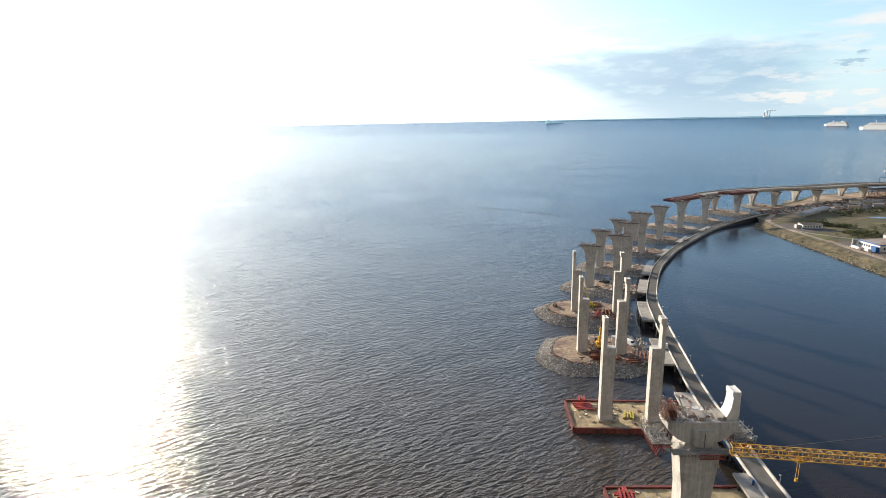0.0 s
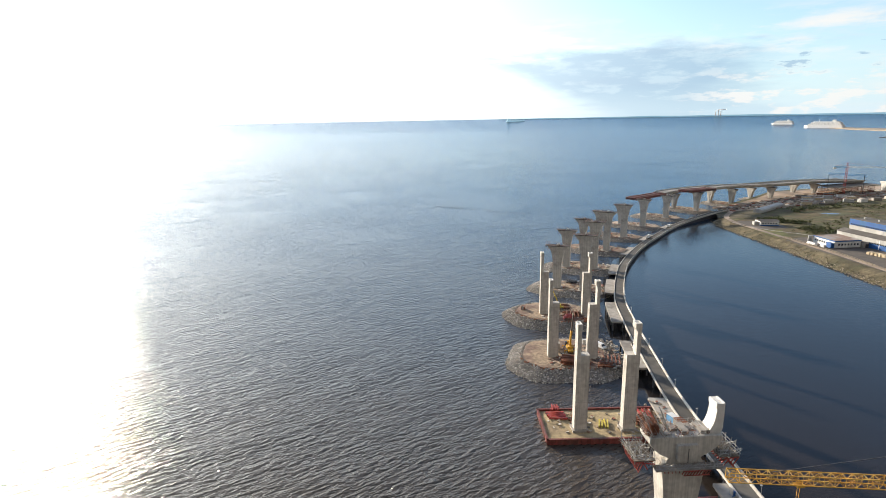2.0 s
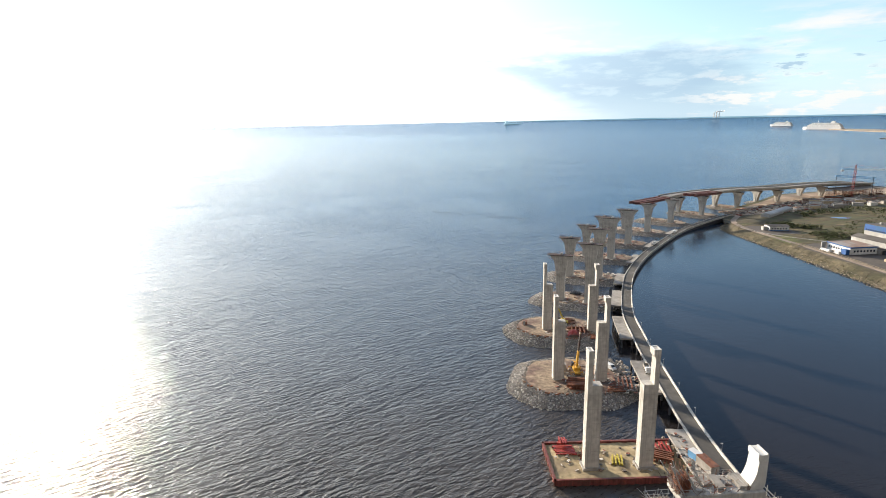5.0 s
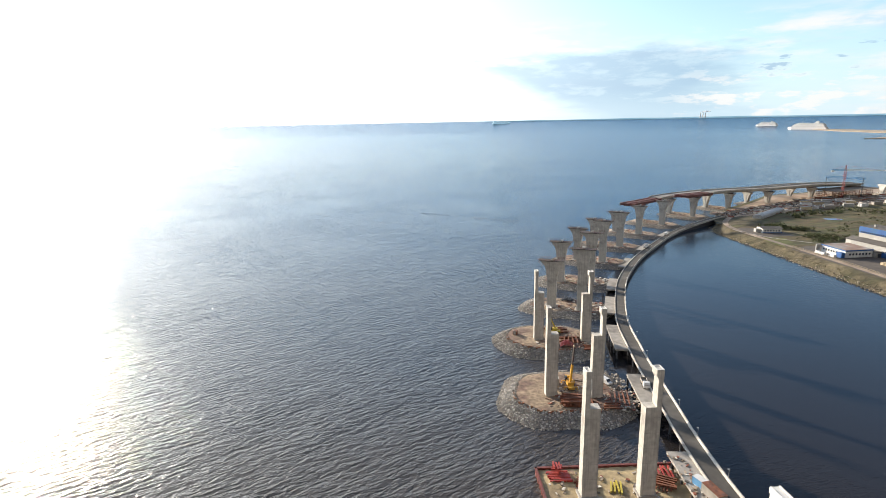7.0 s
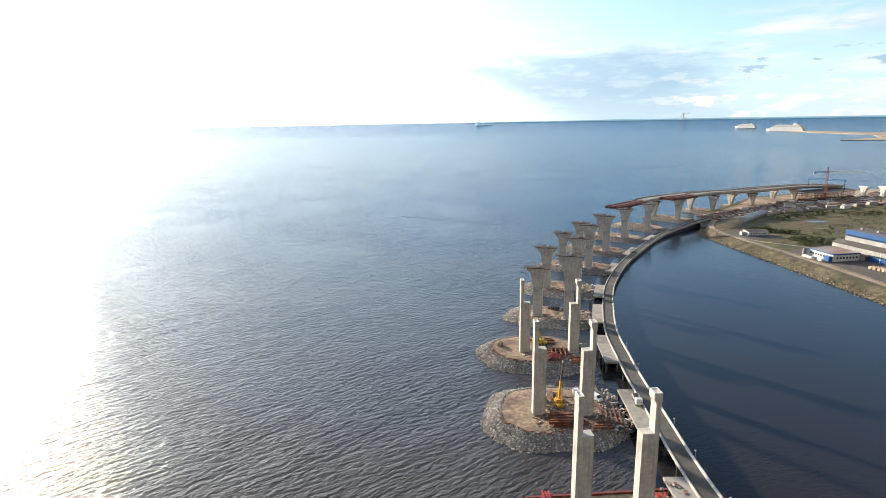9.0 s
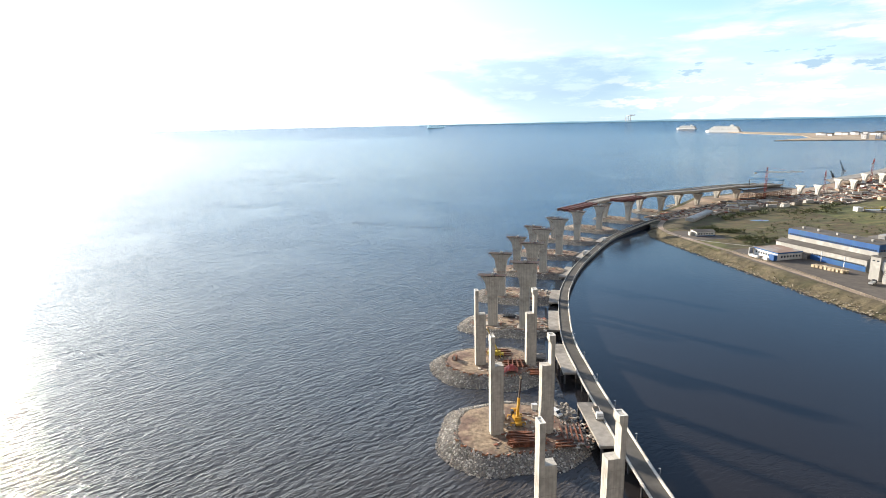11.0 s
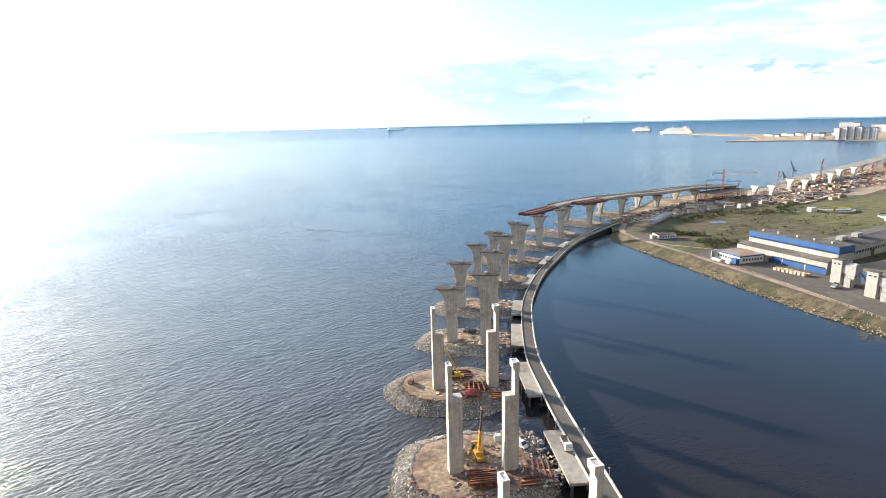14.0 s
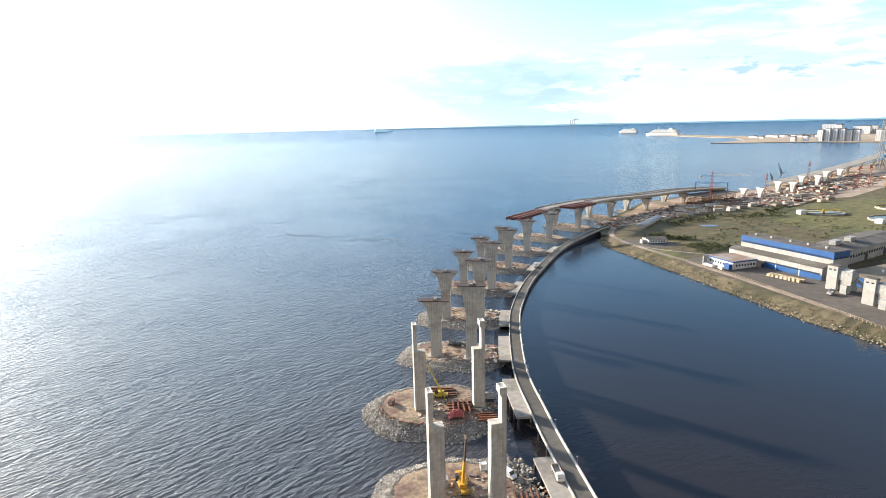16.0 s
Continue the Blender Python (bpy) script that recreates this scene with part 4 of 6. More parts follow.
# ---- the near pier with one horn ----
def near_pier():
    t = thing("horned_pier", pose(63.0, 101.3, 0.35, 0, 0, -4), "flared concrete bridge pier under construction with one finished horn", "bridge pier")
    bm = bmesh.new()
    prism(bm, [(-3.5, 1), (3.5, 1), (3.6, 11), (4.7, 20.6), (4.6, 22.2), (3.5, 23.8), (-3.5, 23.8), (-4.6, 22.2), (-4.7, 20.6), (-3.6, 11)], "y", 0.3, 5.2)
    part("stem", bm, CONCRETE, t)
    bm = bmesh.new()
    prism(bm, [(-3.2, 23.7), (3.2, 23.7), (5.6, 24.9), (7.4, 26.6), (8.0, 27.7), (8.0, 29.0), (-8.0, 29.0), (-8.0, 27.7), (-7.4, 26.6), (-5.6, 24.9)], "y", 0, 5.5)
    chamfer(bm, 0.15)
    part("cap_beam", bm, CONCRETE, t)
    bm = bmesh.new()
    prism(bm, [(-1.4, 23.2), (1.4, 23.2), (2.2, 24.0), (2.2, 27.4), (-2.2, 27.4), (-2.2, 24.0)], "y", -0.9, 0.05)
    part("key_block", bm, CONCRETE, t)
    bm = bmesh.new()
    box(bm, 0.1, 0.28, -0.93, -0.88, 23.3, 26.6)
    part("slot", bm, DARK_STEEL, t, "dark joint in the key block")
    # the finished horn with its curved inner face
    arc = [(7.8, 29.0), (8.2, 30.2), (8.2, 35.9), (6.3, 35.9), (6.3, 34.9), (6.55, 34.6), (6.3, 32.2), (5.9, 30.9), (5.3, 29.7), (4.6, 29.0)]
    bm = bmesh.new()
    prism(bm, arc, "y", 0.8, 4.0)
    horn = part("horn", bm, CONCRETE_NEW, t, "pale concrete horn")
    bm = bmesh.new()
    for x in (6.35, 7.9):
        box(bm, x, x + 0.22, 0.85, 3.95, 35.9, 36.1)
    part("horn_rim", bm, CONCRETE_NEW, horn)
    # reinforcement for the missing horn
    bm = bmesh.new()
    for i in range(10):
        for y in (0.9, 4.3):
            beam(bm, (-8.4 + i * 0.24, y, 28.9), (-8.4 + i * 0.24, y, 32.2 + (i % 3) * 0.6), 0.06, 3)
    for j in range(8):
        for x in (-8.4, -6.2):
            beam(bm, (x, 0.9 + j * 0.48, 28.9), (x, 0.9 + j * 0.48, 32.4 + (j % 2) * 0.7), 0.06, 3)
    for k in range(7):
        z = 29.2 + k * 0.4
        for a, b in (((-8.4, .9), (-6.2, .9)), ((-6.2, .9), (-6.2, 4.3)), ((-6.2, 4.3), (-8.4, 4.3)), ((-8.4, 4.3), (-8.4, .9))):
            beam(bm, (*a, z), (*b, z), 0.05, 3)
    part("rebar_cage", bm, RUST, t, "rusty reinforcement cage")
    bm = bmesh.new()
    box(bm, -7.6, -5.7, 1.1, 4.1, 29.0, 31.4)
    part("form_box", bm, RUST, t, "rust-brown steel formwork box")
    bm = bmesh.new()
    lean = random.Random(12)
    for i in range(22):
        x, y = lean.uniform(-8.8, -4.4), lean.uniform(0.0, 5.0)
        beam(bm, (x + 1.6, y - 0.6, 28.8), (x - lean.uniform(0.2, 1.6), y + lean.uniform(-.4, .6), 31.6 + lean.uniform(0, 3.2)), 0.085, 4)
    tagged(part("leaning_poles", bm, CLADDING, t, "pale leaning timber poles"), kind="stuff")
    # work platforms hung on the flare
    rng = random.Random(5)
    for sx in (-1, 1):
        bm = bmesh.new()
        box(bm, sx * 9.3 - 2.3, sx * 9.3 + 2.3, -1.0, 6.4, 24.2, 24.4)
        part("platform", bm, SCRAP_WOOD, t, "grey-brown timber work platform")
        bm = bmesh.new()
        for i in range(15):
            x = sx * 9.3 - 2.2 + 4.4 * (i % 3) / 2
            y = -0.9 + 1.8 * (i // 3)
            beam(bm, (x, y, 23.6), (x + rng.uniform(-.3, .3), y + rng.uniform(-.2, .2), 26.2 + rng.uniform(-.6, 1.0)), 0.07, 3)
        for y in (-0.9, 2.7, 6.3):
            for z in (25.0, 25.8):
                beam(bm, (sx * 9.3 - 2.6, y, z), (sx * 9.3 + 2.6, y + rng.uniform(-.4, .4), z + rng.uniform(-.3, .3)), 0.07, 3)
        for z in (25.0, 25.8):
            beam(bm, (sx * 11.5, -1.2, z), (sx * 11.5, 6.6, z), 0.07, 3)
        for _ in range(60):
            x, y = sx * 9.3 + rng.uniform(-2.2, 2.2), rng.uniform(-1, 6.3)
            beam(bm, (x, y, 24.4), (x + rng.uniform(-1.8, 1.8), y + rng.uniform(-1.8, 1.8), 24.5 + rng.uniform(0, 1.8)), 0.06, 3)
        part("scaffold", bm, GALV, t, "tangled scaffold tubes")
        bm = bmesh.new()
        for i in range(9):
            y = -0.9 + i * 0.85
            beam(bm, (sx * 11.4, y, 24.1), (sx * 7.0, y, 23.4), 0.14, 4)
            beam(bm, (sx * 11.4, y, 24.0), (sx * 10.4, y + 0.5, 21.5), 0.15, 4)
            beam(bm, (sx * 10.6, y, 21.6), (sx * 9.0, y + 0.7, 24.0), 0.14, 4)
            beam(bm, (sx * 9.6, y, 24.0), (sx * 8.4, y + 0.4, 21.9), 0.14, 4)
        part("bracket", bm, RED, t, "red steel brackets")
    bm = bmesh.new()
    box(bm, -7.2, 7.6, -2.2, 0.2, 22.3, 22.45)
    part("front_platform", bm, SLAB, t)
    bm = bmesh.new()
    for i in range(90):
        x = -7.2 + i * 0.165
        y = rng.uniform(-2.1, 0.1)
        beam(bm, (x, y, 22.4), (x + rng.uniform(-1.2, 1.2), y + rng.uniform(-.8, .6), 22.9 + rng.uniform(-.3, 1.1)), 0.055, 3)
    for z in (22.9, 23.5):
        beam(bm, (-7.3, -2.1, z), (7.7, -2.1, z), 0.06, 3)
    part("front_scaffold", bm, GALV, t)
    bm = bmesh.new()
    for i in range(9):
        x = -1.2 + i * 0.65
        beam(bm, (x, -2.3, 22.3), (x + 0.3, -1.0, 20.6), 0.13, 4)
        beam(bm, (x, -2.3, 21.2), (x + 0.65, -2.3, 22.2), 0.11, 4)
    for z in (21.2, 22.2):
        beam(bm, (-1.2, -2.3, z), (4.4, -2.3, z), 0.12, 4)
    part("front_bracket", bm, RED, t, "red steel brackets")
    bm = bmesh.new()
    for i in range(5):
        x = -5.4 + i * 0.8
        beam(bm, (x, -2.2, 22.2), (x + 0.5, -1.4, 21.3), 0.12, 4)
    part("front_bracket", bm, RED, t, "red steel brackets")
    # boards, formwork and loose steel on top
    for a in [(-4.5 + i * 1.9, -3.0 + i * 1.9, 0.8 + (i % 2) * 1.4, 4.6, 29.0, 29.35 + 0.25 * (i % 3)) for i in range(4)] + [(3.4, 5.4, 0.8, 4.8, 29.0, 29.8)]:
        bm = bmesh.new()
        box(bm, *a)
        part("formwork_panel", bm, SLAB, t)
    bm = bmesh.new()
    for _ in range(80):
        x, y = rng.uniform(-9, 5), rng.uniform(-0.2, 5.2)
        beam(bm, (x, y, 29.1), (x + rng.uniform(-1.8, 1.8), y + rng.uniform(-1.2, 1.2), 29.3 + rng.uniform(0, 1.5)), 0.055, 3)
    tagged(part("loose_bars", bm, RUST, t), kind="stuff")
    bm = bmesh.new()
    for a, b in (((-7.8, .2), (4.2, .2)), ((4.2, .2), (4.2, 5.4)), ((4.2, 5.4), (-7.8, 5.4)), ((-7.8, 5.4), (-7.8, .2))):
        for z in (29.6, 30.1):
            beam(bm, (*a, z), (*b, z), 0.045, 3)
    for i in range(10):
        for y in (.2, 5.4):
            beam(bm, (-7.8 + i * 1.33, y, 29.0), (-7.8 + i * 1.33, y, 30.2), 0.05, 3)
    part("top_rail", bm, GALV, t)
    bm = bmesh.new()
    for i in range(5):
        box(bm, -3.6 + i * 1.6, -3.3 + i * 1.6, 0.22, 0.31, 2, 14.0 - i % 2)
    part("pilaster", bm, CONCRETE, t)


near_pier()


# ---- sheet-pile platforms in the water ----
def platform(m, lx, ly, label):
    """A filled box of red sheet piles, lx by ly, with its near-left corner at the origin."""
    t = thing("cofferdam", m, label, "cofferdam", "sheet-pile cofferdams")
    bm = bmesh.new()
    box(bm, 0.5, lx - 0.5, 0.5, ly - 0.5, -1.5, 1.2)
    part("fill", bm, OCHRE, t, "sandy fill")
    rng = random.Random(8)
    bm = bmesh.new()
    n, k = 30, 14
    g = [[bm.verts.new((0.5 + (lx - 1) * i / n, 0.5 + (ly - 1) * j / k, 1.23 + rng.uniform(0, .28) + (.5 if rng.random() < .06 else 0))) for j in range(k + 1)] for i in range(n + 1)]
    for i in range(n):
        for j in range(k):
            bm.faces.new((g[i][j], g[i + 1][j], g[i + 1][j + 1], g[i][j + 1]))
    part("ground_cover", bm, OCHRE, t, smooth=True)

    def wall(a, b):
        a, b = Vector(a), Vector(b)
        d = (b - a)
        n = int(d.length / 0.6)
        nrm = Vector((-d.y, d.x, 0)).normalized()
        bm = bmesh.new()
        pts = []
        for i in range(n + 1):
            off = 0.14 if i % 4 in (0, 1) else -0.14
            pts.append(a + d * i / n + nrm * off)
        rows = [[bm.verts.new((p.x + nrm.x * o, p.y + nrm.y * o, z)) for o, z in ((0, -1.5), (0, 1.75), (0.28, 1.75), (0.28, 0.9))] for p in pts]
        for r, s in zip(rows, rows[1:]):
            for i in range(3):
                bm.faces.new((r[i], s[i], s[i + 1], r[i + 1]))
        part("sheet_pile_wall", bm, HULL, t, "rust-red ribbed sheet piles")
        bm = bmesh.new()
        e = d.normalized() * 0.2
        q = [a - e - nrm * 0.2, b + e - nrm * 0.2, b + e + nrm * 0.45, a - e + nrm * 0.45]
        v = [bm.verts.new((p.x, p.y, z)) for z in (1.73, 1.95) for p in q]
        for f in ((0, 1, 5, 4), (1, 2, 6, 5), (2, 3, 7, 6), (3, 0, 4, 7), (4, 5, 6, 7)):
            bm.faces.new([v[i] for i in f])
        part("capping_beam", bm, HULL, t, "dull red capping beam")

    wall((0, 0, 0), (lx, 0, 0)), wall((lx, 0, 0), (lx, ly, 0)), wall((lx, ly, 0), (0, ly, 0)), wall((0, ly, 0), (0, 0, 0))
    return t


platform(pose(47.6, 146.6, 0, 0, 0, -7.0), 40, 18, "red sheet-pile cofferdam filled with sandy ground in the water")
platform(pose(45.6, 99.5, 0, 0, 0, -4.5), 38, 18.5, "red sheet-pile cofferdam round the near pier")


# ---- tower crane whose jib reaches the near pier ----
def tower_crane():
    t = thing("tower_crane", pose(81.2, 61.3, 4.35), "yellow lattice tower crane standing on the causeway", "crane")
    bm = bmesh.new()
    box(bm, -2.6, 2.2, -2.6, 2.6, 0, 1.0)
    part("base_block", bm, SLAB, t)
    bm = bmesh.new()
    lattice(bm, (0, 0, 1.0), (0, 0, 39.5), 1.7, 1.7, 1.8, 0.11, up=(0, 1, 0))
    part("mast", bm, YELLOW, t)
    d = Vector((-22.2, 5.3, 0)).normalized()
    bm = bmesh.new()
    lattice(bm, d * 1.2 + Vector((0, 0, 40)), d * 33.3 + Vector((0, 0, 40)), 1.25, 1.5, 1.45, 0.08)
    jib = part("jib", bm, YELLOW, t, "yellow lattice jib")
    bm = bmesh.new()
    lattice(bm, -d * 1.2 + Vector((0, 0, 40)), -d * 14 + Vector((0, 0, 40)), 1.4, 1.0, 1.8, 0.10)
    part("counter_jib", bm, YELLOW, t)
    bm = bmesh.new()
    lattice(bm, (0, 0, 39.5), (0, 0, 47), 1.5, 1.5, 1.8, 0.1, up=(0, 1, 0), taper=0.3)
    part("apex", bm, YELLOW, t)
    bm = bmesh.new()
    beam(bm, (0, 0, 46.8), d * 27 + Vector((0, 0, 40.9)), 0.05, 4)
    beam(bm, (0, 0, 46.8), -d * 13 + Vector((0, 0, 40.5)), 0.05, 4)
    part("stay_cable", bm, DARK_STEEL, t)
    bm = bmesh.new()
    c = d * 23.2
    box(bm, c.x - 0.6, c.x + 0.6, c.y - 0.5, c.y + 0.5, 38.8, 39.1)
    part("trolley", bm, YELLOW, jib)
    bm = bmesh.new()
    for o in (-0.2, 0.2):
        beam(bm, (c.x + o, c.y, 35.6), (c.x + o, c.y, 38.8), 0.035, 3)
    box(bm, c.x - 0.22, c.x + 0.22, c.y - 0.15, c.y + 0.15, 35.2, 35.7)
    part("hook_block", bm, YELLOW, jib)
    bm = bmesh.new()
    c = -d * 12
    box(bm, c.x - 1.4, c.x + 1.4, c.y - 0.8, c.y + 0.8, 36.8, 39.4)
    part("counterweight", bm, SLAB, t)
    bm = bmesh.new()
    box(bm, 0.9, 2.3, -0.8, 0.8, 36.6, 38.9)
    part("cab", bm, WHITE, t)


tower_crane()


# ---- vehicles and plant ----
def wheel(parent, x, y, r, w=0.35):
    bm = bmesh.new()
    vs = len(bm.verts)
    disc(bm, 0, 0, -w / 2, w / 2, r, 12)
    ob = part("wheel", bm, TYRE, parent, m=pose(x, y, r, 90, 0, 0))
    bm = bmesh.new()
    disc(bm, 0, 0, -w / 2 - 0.03, w / 2 + 0.03, r * 0.5, 10)
    part("rim", bm, GALV, ob, "grey steel rim")
    return ob


def mobile_crane(m, mat, tip, label):
    t = thing("mobile_crane", m, label, "crane", "mobile cranes")
    bm = bmesh.new()
    box(bm, -5.2, 5.2, -1.3, 1.3, 0.8, 1.7)
    chamfer(bm, 0.1)
    part("carrier", bm, mat, t)
    for x in (-4.0, -2.4, 2.2, 3.8):
        for y in (-1.2, 1.2):
            wheel(t, x, y, 0.65)
    bm = bmesh.new()
    prism(bm, [(3.5, 1.7), (5.2, 1.7), (5.2, 2.4), (4.8, 3.1), (3.5, 3.1)], "y", -1.2, 1.2)
    part("driver_cab", bm, mat, t)
    bm = bmesh.new()
    box(bm, -3.2, 1.6, -1.4, 1.4, 1.8, 3.0)
    chamfer(bm, 0.15)
    part("superstructure", bm, mat, t)
    bm = bmesh.new()
    prism(bm, [(0.4, 2.2), (2.2, 2.2), (2.0, 4.0), (0.4, 4.0)], "y", 0.9, 2.0)
    part("operator_cab", bm, GLASS_DARK, t)
    foot = Vector((-1.6, 0, 2.8))
    tip = Vector(tip)
    mid = foot.lerp(tip, 0.5)
    bm = bmesh.new()
    beam(bm, foot, mid, 0.62, 4)
    part("boom", bm, mat, t)
    bm = bmesh.new()
    beam(bm, foot.lerp(tip, 0.48), tip, 0.42, 4)
    part("boom_extension", bm, FORM if mat is YELLOW else mat, t)
    bm = bmesh.new()
    beam(bm, tip + Vector((-.3, 0, 0)), tip + Vector((.5, 0, .7)), 0.5, 4)
    part("boom_head", bm, WOOD, t)
    bm = bmesh.new()
    beam(bm, (0.8, 0, 2.8), foot.lerp(tip, 0.3), 0.2, 6)
    part("lift_ram", bm, GALV, t)
    for x in (-3.3, 3.1):
        bm = bmesh.new()
        box(bm, x - 0.2, x + 0.2, -3.0, 3.0, 0.9, 1.2)
        for y in (-3, 3):
            box(bm, x - 0.1, x + 0.1, y - 0.1, y + 0.1, 0.1, 1.0)
            box(bm, x - 0.35, x + 0.35, y - 0.35, y + 0.35, 0, 0.12)
        part("outrigger", bm, mat, t)
    return t


mobile_crane(pose(76.0, 206.0, 3.05, 0, 0, 80) @ Matrix.Diagonal((0.78, 0.78, 0.84, 1)), YELLOW, (-4.6, -0.6, 19.5), "yellow mobile crane with raised boom on the sandy island")
mobile_crane(pose(87.6, 255.0, 3.05, 0, 0, 160) @ Matrix.Diagonal((0.62, 0.62, 0.8, 1)), LIME, (5.4, 1.0, 15.0), "lime-yellow mobile crane with boom raised beside a column")


def truck(m, body=WHITE, box_mat=SLAB, label="white lorry parked on the concrete pad"):
    t = thing("lorry", m, label, "lorry", "lorries")
    bm = bmesh.new()
    box(bm, -3.6, 3.6, -0.9, 0.9, 0.6, 0.95)
    part("chassis", bm, DARK_STEEL, t)
    bm = bmesh.new()
    prism(bm, [(1.7, 0.7), (3.7, 0.7), (3.7, 1.9), (3.35, 2.9), (1.7, 2.9)], "y", -1.22, 1.22)
    chamfer(bm, 0.08)
    cab = part("cab", bm, body, t)
    bm = bmesh.new()
    prism(bm, [(3.72, 1.85), (3.40, 2.7), (3.36, 2.7), (3.68, 1.85)], "y", -1.05, 1.05)
    part("windscreen", bm, GLASS_DARK, cab)
    bm = bmesh.new()
    box(bm, -3.7, 1.5, -1.2, 1.2, 0.95, 1.15)
    for y in (-1.2, 1.12):
        box(bm, -3.7, 1.5, y, y + 0.08, 1.15, 2.1)
    for x in (-3.7, 1.42):
        box(bm, x, x + 0.08, -1.12, 1.12, 1.15, 2.1)
    part("tipper_body", bm, box_mat, t)
    for x in (-2.6, -1.3, 2.6):
        for y in (-1.05, 1.05):
            wheel(t, x, y, 0.52)
    t.scale = (0.85, 0.85, 0.85)
    return t


def van(m, mat=WHITE, label="white van parked on the sandy ground"):
    t = thing("van", m, label, "van", "vans")
    bm = bmesh.new()
    prism(bm, [(-2.4, 0.4), (2.5, 0.4), (2.5, 1.1), (1.7, 1.3), (1.1, 2.1), (-2.4, 2.1)], "y", -0.95, 0.95)
    chamfer(bm, 0.1)
    shell = part("body", bm, mat, t)
    bm = bmesh.new()
    prism(bm, [(1.72, 1.33), (1.14, 2.05), (1.10, 2.05), (1.66, 1.30)], "y", -0.8, 0.8)
    part("windscreen", bm, GLASS_DARK, shell)
    for x in (-1.5, 1.6):
        for y in (-0.85, 0.85):
            wheel(t, x, y, 0.36, 0.25)
    return t


truck(pose(100.6, 198.6, 4.5, 0, 0, -106))
v = van(pose(89.4, 205.6, 3.05, 0, 0, -70))
copy_thing(v, pose(249.6, 438.9, 2.08, 0, 0, 45))
truck(pose(211.4, 401.0, 2.06, 0, 0, 48), WHITE, WHITE, "white box lorry on the causeway road")


def site_container(m, mat, label, size=(6.0, 2.4, 2.6), roof=None):
    t = thing("site_container", m, label, "container", "site containers")
    lx, ly, h = size
    bm = bmesh.new()
    n = int(lx / 0.3)
    outline = []
    for i in range(n + 1):
        outline.append((-lx / 2 + lx * i / n, -ly / 2 + (0.04 if i % 2 else 0)))
    for i in range(n + 1):
        outline.append((lx / 2 - lx * i / n, ly / 2 - (0.04 if i % 2 else 0)))
    prism(bm, outline, "z", 0.12, h)
    part("body", bm, mat, t)
    for y in (-ly / 2 - 0.03, ly / 2 - 0.09):
        for z in (0, h - 0.02):
            bm = bmesh.new()
            box(bm, -lx / 2 - 0.03, lx / 2 + 0.03, y, y + 0.12, z, z + 0.14)
            part("frame_rail", bm, roof or mat, t)
    bm = bmesh.new()
    box(bm, -lx / 2 - 0.02, lx / 2 + 0.02, -ly / 2 - 0.02, ly / 2 + 0.02, h, h + 0.1)
    part("roof", bm, roof or mat, t)
    bm = bmesh.new()
    box(bm, -lx / 2 - 0.03, -lx / 2 + 0.02, -0.5, 0.5, 0.2, 2.1)
    part("door", bm, GALV, t)
    return t


site_container(pose(87.0, 146.0, 4.5, 0, 0, 105), LIGHT_BLUE, "blue and white site container on the pad", (3.2, 1.9, 2.1), WHITE)
site_container(pose(87.4, 141.0, 4.5, 0, 0, 95), SLAB, "rusty grey site container on the pad", (6, 2.5, 2.6), RUST)
site_container(pose(84.5, 211.0, 3.05, 0, 0, -10), WHITE, "white site container on the sandy island", (1.8, 1.4, 1.8))
site_container(pose(71.0, 257.0, 3.05, 0, 0, 60), RUST, "rusty red site container on the island", (2.6, 1.6, 1.5))
site_container(pose(70.6, 208.5, 3.05, 0, 0, -15), SLAB, "pale grey site container behind a column", (4.5, 2.4, 2.5))
site_container(pose(83.6, 112.0, 4.5, 0, 0, 10), BLUE, "small blue tool locker on the pad", (0.9, 0.9, 1.1))


def girder_stack(m, n, length, mat, label, rng, layers=2):
    """Steel girders lying side by side and crosswise; each one is a part."""
    t = thing("girder_stack", m, label, "steel girders", "girder stacks")
    for k in range(layers):
        for i in range(n):
            bm = bmesh.new()
            l = length * rng.uniform(0.85, 1.05)
            for z0, z1, w in ((0, 0.08, 0.22), (0.08, 0.5, 0.04), (0.5, 0.58, 0.22)):
                box(bm, -l / 2, l / 2, -w, w, z0, z1)
            turn = rng.uniform(-5, 5) + (90 if k % 2 else 0)
            o = (i - (n - 1) / 2) * length * 0.75 / n
            part("girder", bm, mat, t, m=pose(o if k % 2 else rng.uniform(-.4, .4), rng.uniform(-.4, .4) if k % 2 else o, k * 0.6, 0, 0, turn))
    return t


G = random.Random(21)
girder_stack(pose(72.8, 194.6, 3.1, 0, 0, -14), 7, 8.5, RUST, "stack of rusty red steel girders on the sand", G, 3)
girder_stack(pose(77.0, 193.4, 3.1, 0, 0, -10), 4, 5.5, RUST, "rusty girders lying crosswise by a column", G)
girder_stack(pose(89.0, 194.0, 3.1, 0, 0, 70), 5, 9.5, RUST, "loose rusty beams laid along the island", G, 1)
girder_stack(pose(84.5, 189.5, 3.1, 0, 0, -8), 3, 6.0, RUST, "short rusty girders near the island edge", G, 1)
girder_stack(pose(92.0, 245.5, 3.1, 0, 0, -18), 4, 9.0, RUST, "long rusty girders between the two columns", G)
girder_stack(pose(90.0, 257.5, 3.1, 0, 0, -20), 4, 10, RUST, "brown girders behind the columns on sand", G, 1)
girder_stack(pose(103.0, 246.5, 3.1, 0, 0, 60), 5, 5, DARK_STEEL, "dark steel frames beside the dock", G)
girder_stack(pose(97.5, 235.8, 3.1, 0, 0, -20), 4, 7, RUST, "rusty beams along the shore of the island", G, 1)
